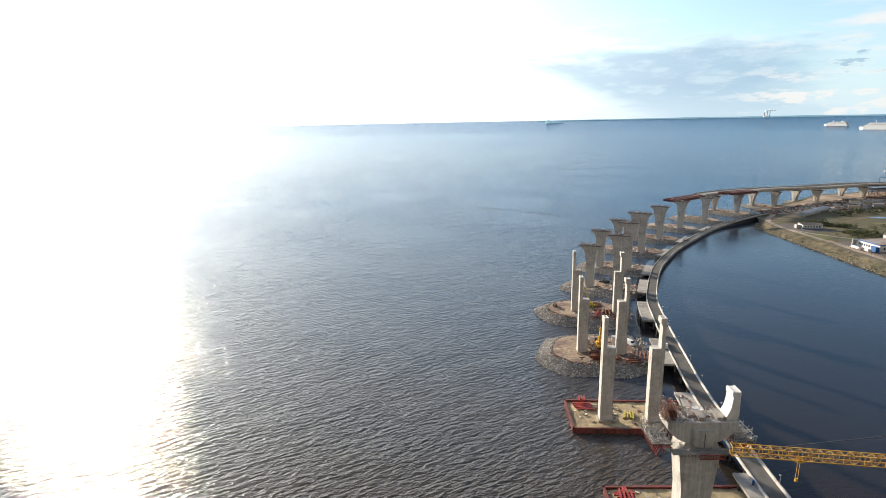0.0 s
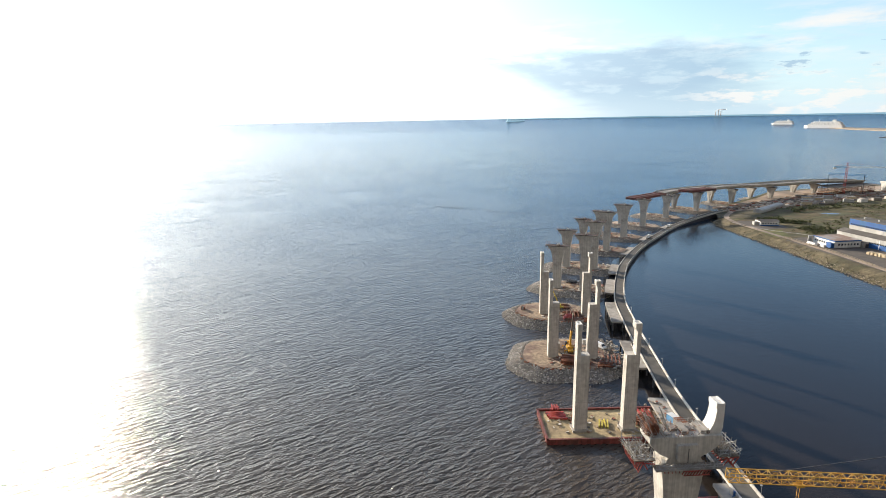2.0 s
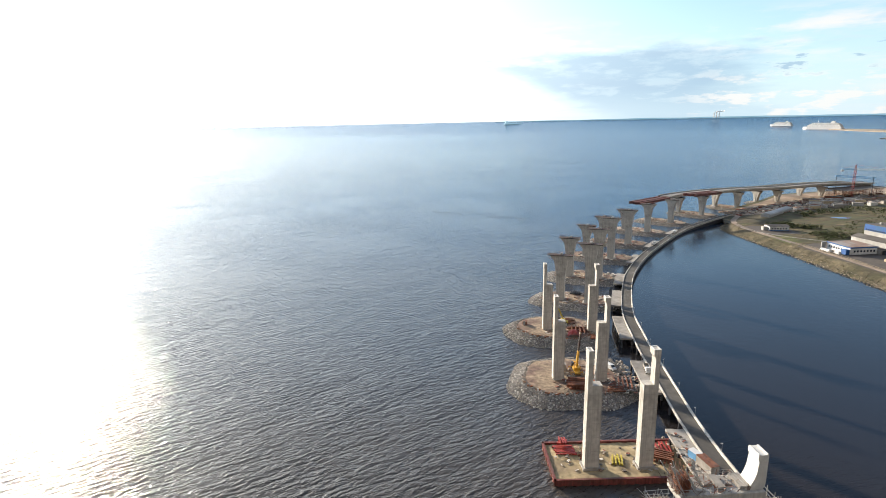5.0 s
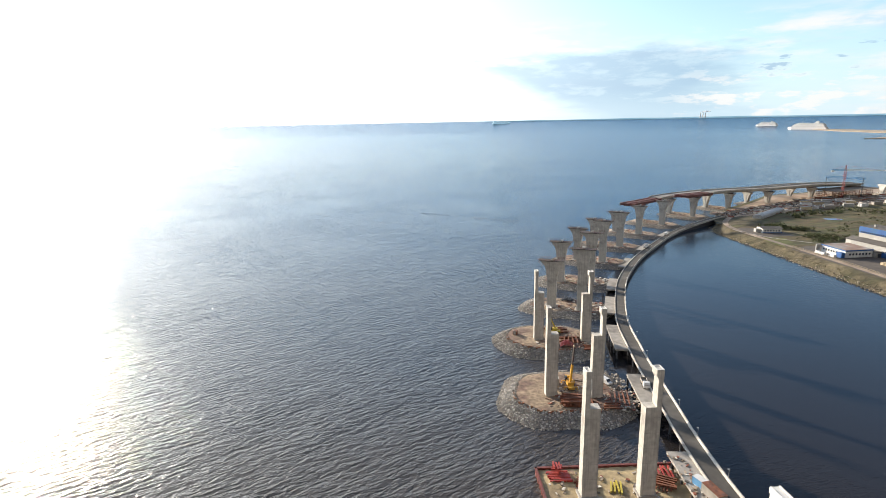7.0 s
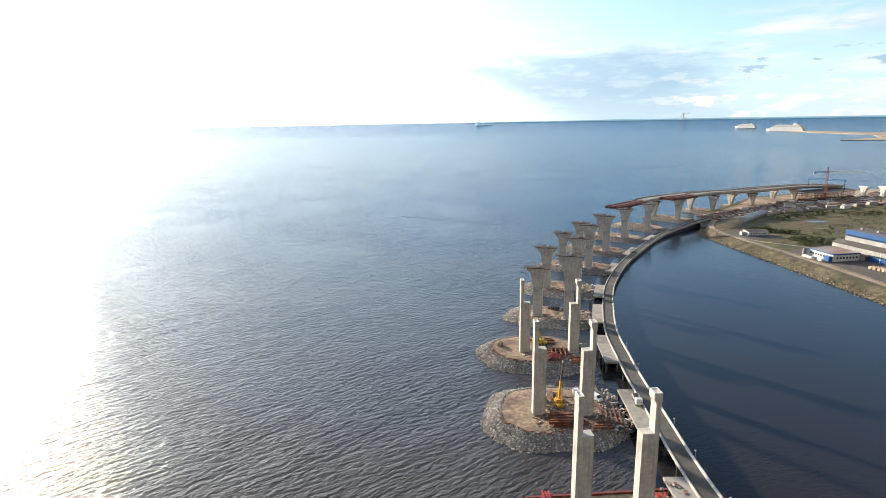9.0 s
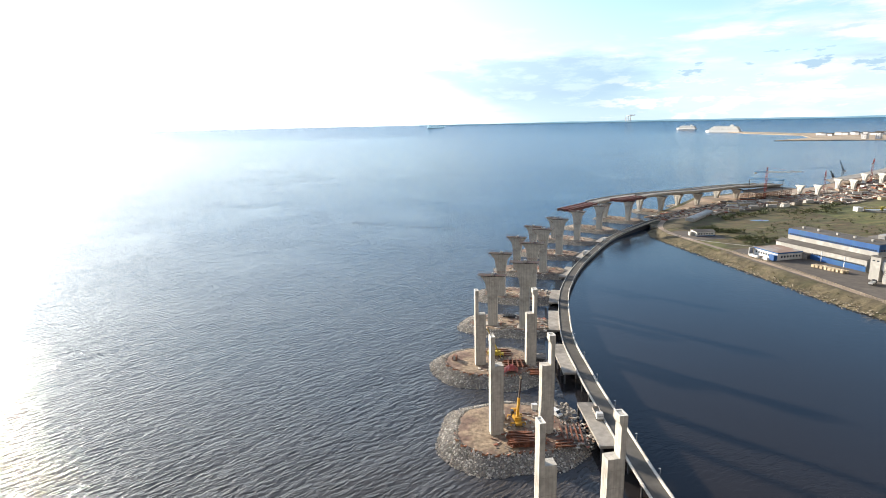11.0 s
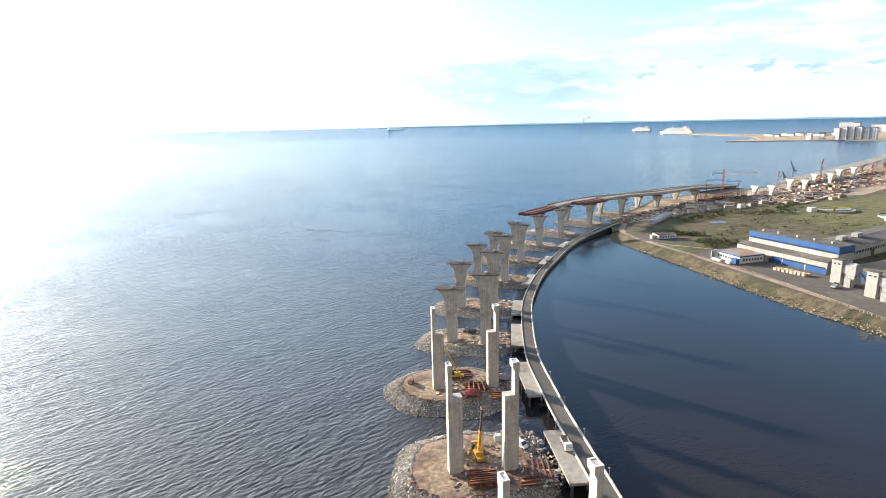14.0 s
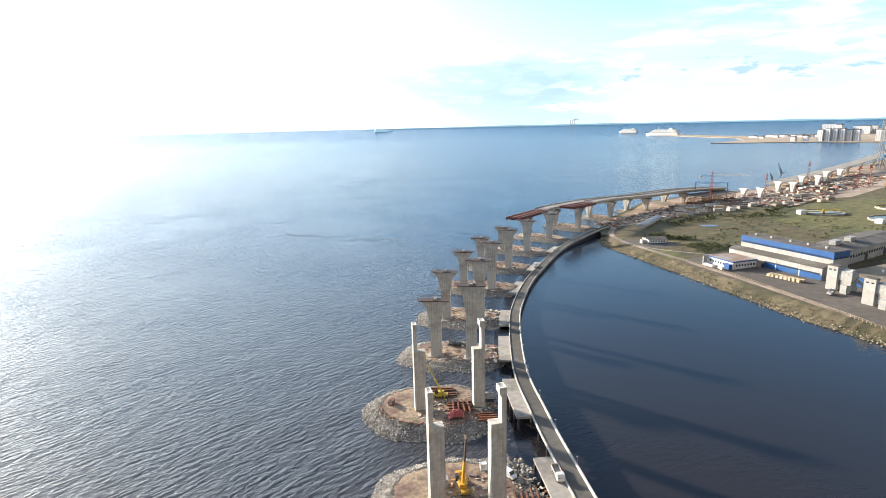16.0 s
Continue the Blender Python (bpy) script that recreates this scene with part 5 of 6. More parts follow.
girder_stack(pose(112.0, 300.0, 2.0, 0, 0, -30), 4, 6, DARK_STEEL, "dark steel plant parts on the island", G)
girder_stack(pose(60.2, 155.2, 1.5, 0, 0, -7), 4, 4.5, RUST, "rusty frames beside the column base", G)
girder_stack(pose(67.8, 152.5, 1.5, 0, 0, 70), 4, 4.5, LIME, "yellow steel beams on the cofferdam", G, 1)
girder_stack(pose(81.0, 152.0, 1.5, 0, 0, 55), 5, 6.5, RUST, "reddish brown steel beams on the cofferdam", G)
girder_stack(pose(83.5, 156.0, 1.5, 0, 0, 80), 4, 6.0, RED, "red steel braces near the pad", G, 1)
girder_stack(pose(50.8, 112.0, 2.7, 0, 0, -10), 4, 5.0, RED, "red steel parts on the near cofferdam", G)
girder_stack(pose(55.0, 159.6, 1.5, 0, 0, -9), 7, 6.0, RED, "row of red steel frames along the cofferdam edge", G, 1)
girder_stack(pose(55.0, 161.9, 2.7, 0, 0, -7), 3, 3.0, RED, "red steel beams along the cofferdam edge", G)


def tent(m):
    """A red canopy thrown over a heap, with folds."""
    rng = random.Random(4)
    bm = bmesh.new()
    n = 8
    g = [[None] * (n + 1) for _ in range(n + 1)]
    for i in range(n + 1):
        for j in range(n + 1):
            x, y = (i / n - .5) * 5.2, (j / n - .5) * 4.4
            h = 2.6 * max(0.0, 1 - (x / 2.9) ** 2) ** .7 * max(0.0, 1 - (y / 2.6) ** 2) ** .6 + rng.uniform(-.18, .18)
            g[i][j] = bm.verts.new((x + rng.uniform(-.15, .15), y + rng.uniform(-.15, .15), max(0.02, h)))
    for i in range(n):
        for j in range(n):
            bm.faces.new((g[i][j], g[i + 1][j], g[i + 1][j + 1], g[i][j + 1]))
    return solid("red_canopy", bm, RED, "crumpled bright red canopy over plant on the sand", "canopy", m=m)


tent(pose(88.2, 240.0, 3.05, 0, 0, -20))


def scrap_field(x0, y0, turn, lx, ly, n, label, z=3.05, size=(.3, 1.4), seed=1):
    """Countless small boards, pipes and offcuts lying about."""
    rng = random.Random(seed)
    bm = bmesh.new()
    for _ in range(n):
        w, d, h = rng.uniform(*size), rng.uniform(.12, .5) * size[1], rng.uniform(.08, .4) * size[1]
        box(bm, -w, w, -d, d, 0, h, pose(rng.uniform(-lx, lx), rng.uniform(-ly, ly), 0, 0, 0, rng.uniform(0, 180)))
    return solid("site_debris", bm, SCRAP, label, "debris", kind="stuff", m=pose(x0, y0, z, 0, 0, turn))


scrap_field(80, 199, -12, 15, 11, 190, "scattered rusty offcuts and boards on the sand", seed=2, size=(.12, .8))
scrap_field(91, 193, -12, 6, 6, 150, "heap of rusty scrap beside the pad", seed=3, size=(.12, .8))
scrap_field(92, 247, -20, 14, 9, 220, "scattered boards and pipes between the columns", seed=4, size=(.12, .8))
scrap_field(66, 154, -7, 16, 6, 75, "boards and offcuts on the cofferdam", z=1.5, seed=5, size=(.2, .9))
scrap_field(58, 110, -5, 12, 5, 70, "offcuts on the near cofferdam", z=1.5, seed=6, size=(.2, .9))
scrap_field(86, 150, 0, 3, 9, 60, "small tools and boards on the pad", z=4.6, seed=7, size=(.2, .7))
for i in range(9):
    (lx, ly), (rx, ry) = L_LINE[i], R_LINE[i]
    scrap_field((lx + rx) / 2 + 4, (ly + ry) / 2 + 2, math.degrees(heading(R_LINE, i)), 16, 9, 130, "brown site debris under the flared piers", z=1.95, seed=20 + i, size=(.25, 1.2))

# spoil heaps and boulders on the second island
bm = bmesh.new()
rg = random.Random(31)
for _ in range(60):
    stone(bm, (rg.uniform(91, 96.5), rg.uniform(201, 211), 3.0), rg.uniform(.3, .9), rg)
for _ in range(40):
    stone(bm, (rg.uniform(84, 95), rg.uniform(209, 216), 2.9), rg.uniform(.3, .9), rg)
solid("spoil_heap", bm, ROCKS, "grey broken stone heaped beside the pad", "stones", kind="stuff")

# ---- thin breakwater lines far out in the water ----
for a, b in (((70, 614), (100, 588)), ((118, 571), (157, 542))):
    rg = random.Random(int(a[0]))
    bm = bmesh.new()
    for i in range(90):
        k = i / 89
        stone(bm, (a[0] + (b[0] - a[0]) * k, a[1] + (b[1] - a[1]) * k + rg.uniform(-.3, .3), -0.1), rg.uniform(.2, .38), rg)
    solid("breakwater", bm, ROCKS, "thin dark line of stones just above the sea", "breakwater", "breakwater lines")


# ---- the works on the shore ----
def windows_row(parent, x, y0, y1, z0, z1, n, axis="y", out=-1):
    """A row of dark panes on a face at x (or at y for axis x)."""
    for i in range(n):
        a = y0 + (y1 - y0) * (i + 0.25) / n
        b = y0 + (y1 - y0) * (i + 0.75) / n
        bm = bmesh.new()
        if axis == "y":
            box(bm, min(x, x + out * 0.12), max(x, x + out * 0.12), min(a, b), max(a, b), z0, z1)
        else:
            box(bm, min(a, b), max(a, b), min(x, x + out * 0.12), max(x, x + out * 0.12), z0, z1)
        part("window_pane", bm, GLASS_DARK, parent)


def hall():
    # the front runs along local y, from the near end at 0 to the far end
    t = thing("works_hall", pose(343.5, 295.5, 4.2, 0, 0, 2.5), "long pale works hall with blue cladding bands", "building")
    L0, D, H = 60.0, 14.0, 16.2
    bm = bmesh.new()
    box(bm, 0, D, 0, L0, 0, H - 4.2)
    part("wall", bm, CLADDING, t)
    bm = bmesh.new()
    box(bm, -0.15, D + 0.15, -0.15, L0 + 0.15, H - 4.2, H)
    band = part("blue_band", bm, BLUE, t, "bright blue metal band")
    bm = bmesh.new()
    box(bm, 0.4, D - 0.4, 0.4, L0 - 0.4, H, H + 0.25)
    roof = part("roof", bm, ROOF, t)
    bm = bmesh.new()
    box(bm, D - 0.4, D + 0.1, 0, L0, H, H + 0.55)
    part("parapet", bm, ROOF, t)
    windows_row(band, -0.15, 1, L0 - 1, H - 4.0, H - 3.0, 44)
    windows_row(band, -0.15, 1, D - 1, H - 4.0, H - 3.0, 9, axis="x")
    bm = bmesh.new()
    prism(bm, [(-5.5, 0), (0, 0), (0, 8.8), (-5.5, 7.2)], "y", 2.0, L0 + 4)
    aisle = part("side_aisle", bm, CLADDING, t, "lower pale side aisle")
    bm = bmesh.new()
    prism(bm, [(-5.9, 7.1), (-0.02, 8.85), (-0.02, 9.1), (-5.9, 7.4)], "y", 1.6, L0 + 4.4)
    part("aisle_roof", bm, ROOF, t)
    bm = bmesh.new()
    box(bm, -5.62, -5.4, 2.2, L0 - 20, 0, 3.3)
    part("blue_plinth", bm, BLUE, t, "blue plinth band")
    windows_row(aisle, -5.62, 3, L0 - 22, 3.35, 4.1, 30)
    for y in (8, 19, 30, 43, 54):
        bm = bmesh.new()
        box(bm, 6, 7.2, y, y + 1.2, H + 0.25, H + 1.5)
        part("roof_vent", bm, GALV, roof)
    for y in (15, 30):
        bm = bmesh.new()
        box(bm, -5.66, -5.5, y, y + 0.5, 0, 7)
        part("downpipe", bm, WHITE, aisle)


hall()


def annex():
    t = thing("office_annex", pose(313.5, 336.5, 4.2, 0, 0, -3), "low white office block with blue trim and pinkish roof", "building")
    bm = bmesh.new()
    box(bm, 0, 19, 0, 20, 0, 4.3)
    wall = part("wall", bm, WHITE, t)
    bm = bmesh.new()
    box(bm, -0.3, 19.3, -0.3, 20.3, 4.3, 5.0)
    part("fascia", bm, BLUE, t, "blue roof edge")
    bm = bmesh.new()
    box(bm, 0.1, 18.9, 0.1, 19.9, 5.0, 5.12)
    part("roof", bm, PINK_ROOF, t, "faded pink flat roof")
    windows_row(wall, 0, 2, 19, 1.6, 2.9, 8)
    windows_row(wall, 0, 2, 18, 1.6, 2.9, 7, axis="x")
    bm = bmesh.new()
    box(bm, -2.6, -0.1, 0.2, 4.4, 0, 3.4)
    part("porch", bm, BLUE, t, "blue entrance porch")
    bm = bmesh.new()
    box(bm, 19, 27, -2.5, 4.5, 0, 3.4)
    part("shed", bm, SLAB, t, "grey lean-to shed")
    bm = bmesh.new()
    box(bm, 18.9, 27.3, -2.8, 4.8, 3.4, 3.7)
    part("shed_roof", bm, ROOF, t)
    for x in (20.5, 24):
        bm = bmesh.new()
        box(bm, x, x + 2.2, -2.62, -2.48, 0, 2.6)
        part("shed_door", bm, DARK_STEEL, t)
    bm = bmesh.new()
    box(bm, -3.4, -0.6, 20.6, 21.4, 0, 4.6)
    part("side_stair", bm, GALV, t)


annex()


def cottage():
    t = thing("pump_house", pose(318.6, 418.0, 4.2, 0, 0, -14), "small white single-storey house with a grey roof", "building")
    bm = bmesh.new()
    box(bm, 0, 14.5, 0, 10, 0, 3.6)
    wall = part("wall", bm, WHITE, t)
    bm = bmesh.new()
    prism(bm, [(-0.6, 3.6), (10.6, 3.6), (5.0, 4.7)], "x", -0.5, 15.0)
    part("roof", bm, ROOF, t)
    windows_row(wall, 0, 1, 13.5, 1.4, 2.6, 6, axis="x")
    windows_row(wall, 0, 1, 9, 1.4, 2.6, 4)
    bm = bmesh.new()
    box(bm, -3.5, -0.05, 3, 7, 0, 2.8)
    part("porch", bm, CLADDING, t)
    bm = bmesh.new()
    box(bm, -0.1, 14.6, -0.06, 0.0, 0, 0.7)
    part("plinth", bm, BLUE, t)


cottage()


def silo(m, n_legs=4):
    t = thing("batching_tower", m, "pale batching tower with grey hoppers and conveyor housings", "tower", "batching towers")
    bm = bmesh.new()
    box(bm, -2.6, 0.5, 0.0, 5.4, 0, 13.4)
    part("tower_wall", bm, CLADDING, t, "tall pale clad tower")
    bm = bmesh.new()
    box(bm, -2.8, 0.7, -0.2, 5.6, 13.4, 13.8)
    part("tower_roof", bm, ROOF, t)
    for y in (0.8, 3.2):
        bm = bmesh.new()
        box(bm, -2.7, -2.58, y, y + 1.2, 11.0, 11.7)
        part("louvre", bm, GLASS_DARK, t)
    bm = bmesh.new()
    prism(bm, [(0.6, 6.5), (6.4, 6.5), (6.4, 10.6), (4.4, 11.8), (0.6, 11.4)], "y", -4.6, 3.0)
    part("hopper_housing", bm, GALV, t, "grey metal hopper housing", m=pose(-2.4, -2.4, 0))
    bm = bmesh.new()
    prism(bm, [(1.6, 1.2), (5.2, 1.2), (6.0, 4.8), (6.2, 6.5), (0.9, 6.5), (0.9, 4.2)], "y", -4.2, 1.2)
    chamfer(bm, 0.12)
    part("mixer_body", bm, GALV, t, "grey metal mixer body", m=pose(-2.4, -2.4, 0))
    for y in (-4.4, -2.4, -0.4):
        bm = bmesh.new()
        beam(bm, (0.7, y, 5.2), (6.3, y - 0.2, 8.6), 0.16, 4)
        part("pipe", bm, DARK_STEEL, t, m=pose(-2.4, -2.4, 0))
    bm = bmesh.new()
    prism(bm, [(1.2, 11.4), (5.6, 11.4), (4.6, 12.5), (2.4, 12.5)], "y", -3.8, 0.4)
    part("housing_roof", bm, CLADDING, t, m=pose(-2.4, -2.4, 0))
    for x in (2.3, 5.4):
        bm = bmesh.new()
        disc(bm, x, -1.8, 2.0, 6.5, 0.4, 10, 1.4)
        part("hopper", bm, GALV, t, m=pose(-2.4, -2.4, 0))
    for x in (0.9, 6.7):
        for y in (-4.3, 2.6):
            bm = bmesh.new()
            beam(bm, (x - .3, y, 0), (x - .3, y, 6.6), 0.18, 4)
            part("leg", bm, GALV, t, m=pose(-2.4, -2.4, 0))
    bm = bmesh.new()
    beam(bm, (6.5, -2, 9.5), (9.5, -8.0, 1.0), 0.9, 4)
    beam(bm, (0.4, -2.2, 10.4), (7.5, -6.5, 4.0), 0.35, 4)
    part("conveyor", bm, GALV, t, "sloping grey conveyor", m=pose(-2.4, -2.4, 0))
    bm = bmesh.new()
    box(bm, -2.6, 1.4, -5.4, -2.2, 0, 4.6)
    part("loading_hut", bm, CLADDING, t, m=pose(-2.0, -1.2, 0))
    bm = bmesh.new()
    box(bm, -2.66, -2.56, -4.8, -3.0, 0, 2.9)
    part("roller_door", bm, GALV, t, m=pose(-2.0, -1.2, 0))
    bm = bmesh.new()
    box(bm, -0.2, 0.2, -0.6, -0.2, 4.6, 12)
    part("duct", bm, GALV, t)
    return t


s1 = silo(pose(328.5, 281.0, 4.2, 0, 0, 3))
copy_thing(s1, pose(320.0, 256.5, 4.2, 0, 0, 3))
copy_thing(s1, pose(309.5, 232, 4.2, 0, 0, 3))


def back_hall():
    t = thing("grey_works_hall", pose(404, 318, 4.2, 0, 0, 10), "low pale grey works hall behind the blue one", "building")
    bm = bmesh.new()
    box(bm, -28, 66, 0, 24, 0, 9.0)
    wall = part("wall", bm, CLADDING, t)
    bm = bmesh.new()
    prism(bm, [(-0.5, 9.0), (24.5, 9.0), (12, 10.6)], "x", -28.4, 66.4)
    part("roof", bm, ROOF, t)
    windows_row(wall, 0, -20, 64, 4.0, 5.8, 24, axis="x")
    for x in (4, 30):
        bm = bmesh.new()
        box(bm, x, x + 4, -0.14, 0.0, 0, 4.5)
        part("gate", bm, DARK_STEEL, wall)
    for x in (-14, 6):
        bm = bmesh.new()
        box(bm, x, x + 7, 10, 14, 10, 13)
        part("roof_unit", bm, GALV, t)


back_hall()


def mound():
    """The flat tan roof of a long low store, and a blue wall beside the towers."""
    t = thing("low_store", pose(345, 262, 4.2, 0, 0, 3), "low store with a flat tan roof and blue wall", "building")
    bm = bmesh.new()
    box(bm, 0, 52, 0, 28, 0, 5.6)
    part("wall", bm, BLUE, t, "blue metal wall")
    bm = bmesh.new()
    box(bm, -0.4, 52.4, -0.4, 28.4, 5.6, 6.0)
    part("roof", bm, material("tan_roof", (0.22, 0.175, 0.12), 0.9, vary=0.15, scale=0.2, second=(0.18, 0.15, 0.105), second_scale=0.06), t)
    bm = bmesh.new()
    disc(bm, 20, 18, 6.0, 7.4, 0.6, 10)
    part("roof_vent", bm, WHITE, t)
    bm = bmesh.new()
    box(bm, 30, 40, 10, 13, 6.0, 8.0)
    part("roof_unit", bm, WHITE, t)


mound()

# bagged goods on pallets in the yard
pal = None
pg = random.Random(17)
for i in range(16):
    m = pose(320.5 + (i % 2) * 2.4 + i * 0.22, 316.5 - (i // 2) * 2.35 + pg.uniform(-.3, .3), 4.22, 0, 0, pg.uniform(-8, 8))
    if pal is None:
        pal = thing("pallet_stack", m, "pale wrapped goods stacked on a pallet", "pallet", "pallet stacks")
        bm = bmesh.new()
        for k in range(3):
            box(bm, -0.9, 0.9, -0.85 + k * 0.75, -0.65 + k * 0.75, 0, 0.14)
        part("pallet", bm, WOOD, pal)
        bm = bmesh.new()
        box(bm, -0.95, 0.95, -0.95, 0.95, 0.14, 1.7)
        chamfer(bm, 0.15)
        part("wrapped_load", bm, WOOD, pal)
    else:
        copy_thing(pal, m)

# parked lorry by the tower, cars by the annex
truck(pose(317.5, 277.5, 4.22, 0, 0, 20), DARK_STEEL, WHITE, "dark lorry with a white body beside the tower")
for x, y in ((305.8, 346), (306.2, 350), (307.5, 340)):
    copy_thing(v, pose(x, y, 4.22, 0, 0, 85))

# shore fence
fence = thing("shore_fence", pose(0, 0, 0), "low pale post fence along the top of the bank", "fence")
fl = spline([Vector(p) for p in ((286, 205, 4.2), (289.5, 235, 4.2), (293, 255, 4.2), (297, 282, 4.2), (300, 302, 4.2), (302.3, 322, 4.2), (304.2, 348, 4.2), (304, 372, 4.2))], 2.2)
bm = bmesh.new()
box(bm, -0.11, 0.11, -0.11, 0.11, 0, 1.4)
FENCE_WOOD = material("aged_fence_wood", (0.30, 0.245, 0.165), 0.9, vary=0.3, scale=1.5, per_object=0.3)
post_mesh = mesh_of(bm, "post", FENCE_WOOD)
for p in fl:
    ob = new("post", post_mesh)
    ob.parent = fence
    ob.matrix_basis = Matrix.Translation(p)
for z in (0.7, 1.3):
    bm = bmesh.new()
    ribbon(bm, [p + Vector((0, 0, z)) for p in fl], [(-0.04, 0), (-0.04, 0.09), (0.04, 0.09), (0.04, 0)], closed=True)
    part("rail", bm, FENCE_WOOD, fence)


def long_shed():
    t = thing("white_shed", pose(360, 471, 4.25, 0, 0, 33), "long white barrel-roofed shed beside the road", "building")
    n = 10
    prof = [(0, 0)] + [(4 - 4 * math.cos(math.pi * i / n), 2.0 + 1.6 * math.sin(math.pi * i / n)) for i in range(n + 1)] + [(8, 0)]
    bm = bmesh.new()
    prism(bm, prof, "x", 0, 54)
    part("shell", bm, CLADDING, t)
    bm = bmesh.new()
    box(bm, -0.12, 0, 2.5, 5.5, 0, 2.6)
    part("door", bm, GALV, t)
    for x in range(6, 52, 9):
        bm = bmesh.new()
        box(bm, x, x + 0.3, -0.06, 0.04, 0, 2.6)
        part("rib", bm, GALV, t)


long_shed()


# ---- settling basins ----
def basin(m, r):
    t = thing("settling_basin", m, "round settling basin with blue-grey water and a yellow bridge", "basin", "settling basins")
    bm = bmesh.new()
    n = 40
    rows = [[bm.verts.new((k * math.cos(2 * math.pi * i / n), k * math.sin(2 * math.pi * i / n), z)) for i in range(n)] for k, z in ((r + 0.6, -0.5), (r + 0.6, 1.6), (r, 1.6), (r, 0.3))]
    for a, b in zip(rows, rows[1:]):
        for i in range(n):
            j = (i + 1) % n
            bm.faces.new((a[i], a[j], b[j], b[i]))
    part("rim", bm, SLAB, t)
    bm = bmesh.new()
    bm.faces.new([bm.verts.new(((r + 0.02) * math.cos(2 * math.pi * i / n), (r + 0.02) * math.sin(2 * math.pi * i / n), 1.0)) for i in range(n)])
    part("water", bm, POOL, t, "still blue-grey water")
    bm = bmesh.new()
    box(bm, -r - 3, r * 1.02, -0.9, 0.9, 2.0, 2.7)
    for y in (-0.8, 0.75):
        box(bm, -r - 3, r * 1.02, y, y + 0.08, 3.5, 3.8)
    for i in range(12):
        for y in (-0.8, 0.72):
            x = -r - 3 + i * (2.02 * r + 3) / 11
            box(bm, x, x + 0.12, y, y + 0.1, 2.5, 3.4)
    part("scraper_bridge", bm, LIME, t, "yellow scraper bridge")
    bm = bmesh.new()
    disc(bm, 0, 0, 1.0, 4.0, 1.2, 12)
    part("centre_column", bm, LIME, t)
    bm = bmesh.new()
    box(bm, -r - 9, -r - 3.4, -3, 3, -0.2, 4.0)
    part("valve_house", bm, WHITE, t)


basin(pose(562, 456, 4.25, 0, 0, -15), 17)
basin(pose(578, 400, 4.25, 0, 0, 5), 21)
basin(pose(650, 440, 4.25, 0, 0, 150), 20)

# pond in the meadow
sheet("pond", [(409, 459), (413, 453), (421, 451), (426, 454), (422, 459), (414, 461)], 4.15, POOL, "small pale pond in the rough grass", "pond", lift=0.06)

# ---- shrubs and rough growth ----
def shrub_mass(pts, n, spread, size, seed, label):
    rng = random.Random(seed)
    bm = bmesh.new()
    for x, y in pts:
        for _ in range(n):
            tuft(bm, (x + rng.gauss(0, spread), y + rng.gauss(0, spread * .7), 4.2 + rng.uniform(0, size * .8)), size * rng.uniform(.4, 1.0), rng, 18)
    return solid("shrubs", bm, TUFTS, label, "shrubs", kind="stuff")


shrub_mass([(345, 432), (351, 426), (356, 420), (343, 439), (349, 436)], 34, 3.5, 2.1, 1, "dark green bushes beside the small house")
shrub_mass([(338, 382), (347, 388), (354, 394), (362, 384), (343, 396)], 30, 5, 1.9, 2, "dark green scrub behind the office block")
shrub_mass([(480, 470), (495, 478), (470, 488), (510, 468)], 24, 7, 2.2, 3, "dark scrub at the edge of the field")
shrub_mass([(372, 408), (392, 420), (415, 428), (440, 440), (455, 452), (400, 400), (432, 412)], 16, 8, 1.5, 4, "olive scrub scattered over the field")
shrub_mass([(430, 480), (450, 486), (412, 478), (530, 486), (548, 494), (395, 474)], 18, 5, 2.6, 6, "dark green bushes along the building site")
shrub_mass([(470, 395), (500, 400), (525, 380), (450, 372), (480, 430), (520, 430)], 16, 9, 1.4, 7, "low olive scrub behind the works hall")
rg = random.Random(41)
bm = bmesh.new()
for _ in range(2600):
    x, y = rg.uniform(318, 560), rg.uniform(300, 500)
    if x > 335 and y < 366 or y > 478 + (x - 320) * .1 or (x < 340 and y < 372) or (x - 300) > (y - 250) * 1.9 or (x < 342 and y > 400 and y < 440):
        continue
    if noise.noise(Vector((x * .03, y * .05, 0))) < -0.05:
        continue
    tuft(bm, (x, y, 4.1), rg.uniform(.3, .65), rg, 8)
solid("field_growth", bm, FIELD_TUFTS, "uneven rough growth over the field", "grass", kind="stuff")


# ---- the construction site at the far bridge end ----
for i, (x, y) in enumerate([(589, 572), (604, 562), (676, 597), (680, 580), (754, 624), (770, 613), (832, 646), (876, 656)]):
    v_pier(pose(x, y, 3.2, 0, 0, -85), 12.5 + i * 0.5, 10.5, white=True)

bm = bmesh.new()
ribbon(bm, spline([Vector(p) for p in ((705, 628, 8.5), (835, 668, 11), (985, 718, 15), (1145, 778, 19), (1290, 840, 23))], 10), [(-10, 2.2), (10, 2.2), (10, 1.6), (5, 0), (-5, 0), (-10, 1.6)], closed=True)
bmesh.ops.recalc_face_normals(bm, faces=bm.faces[:])
solid("far_ramp_deck", bm, SLAB, "long grey bridge ramp rising in the distance", "bridge deck")
for i, (x, y, z) in enumerate(((835, 668, 11), (910, 694, 13), (985, 718, 15), (1065, 748, 17), (1145, 778, 19))):
    v_pier(pose(x, y, 3.2, 0, 0, -65), z - 3.3, 12)


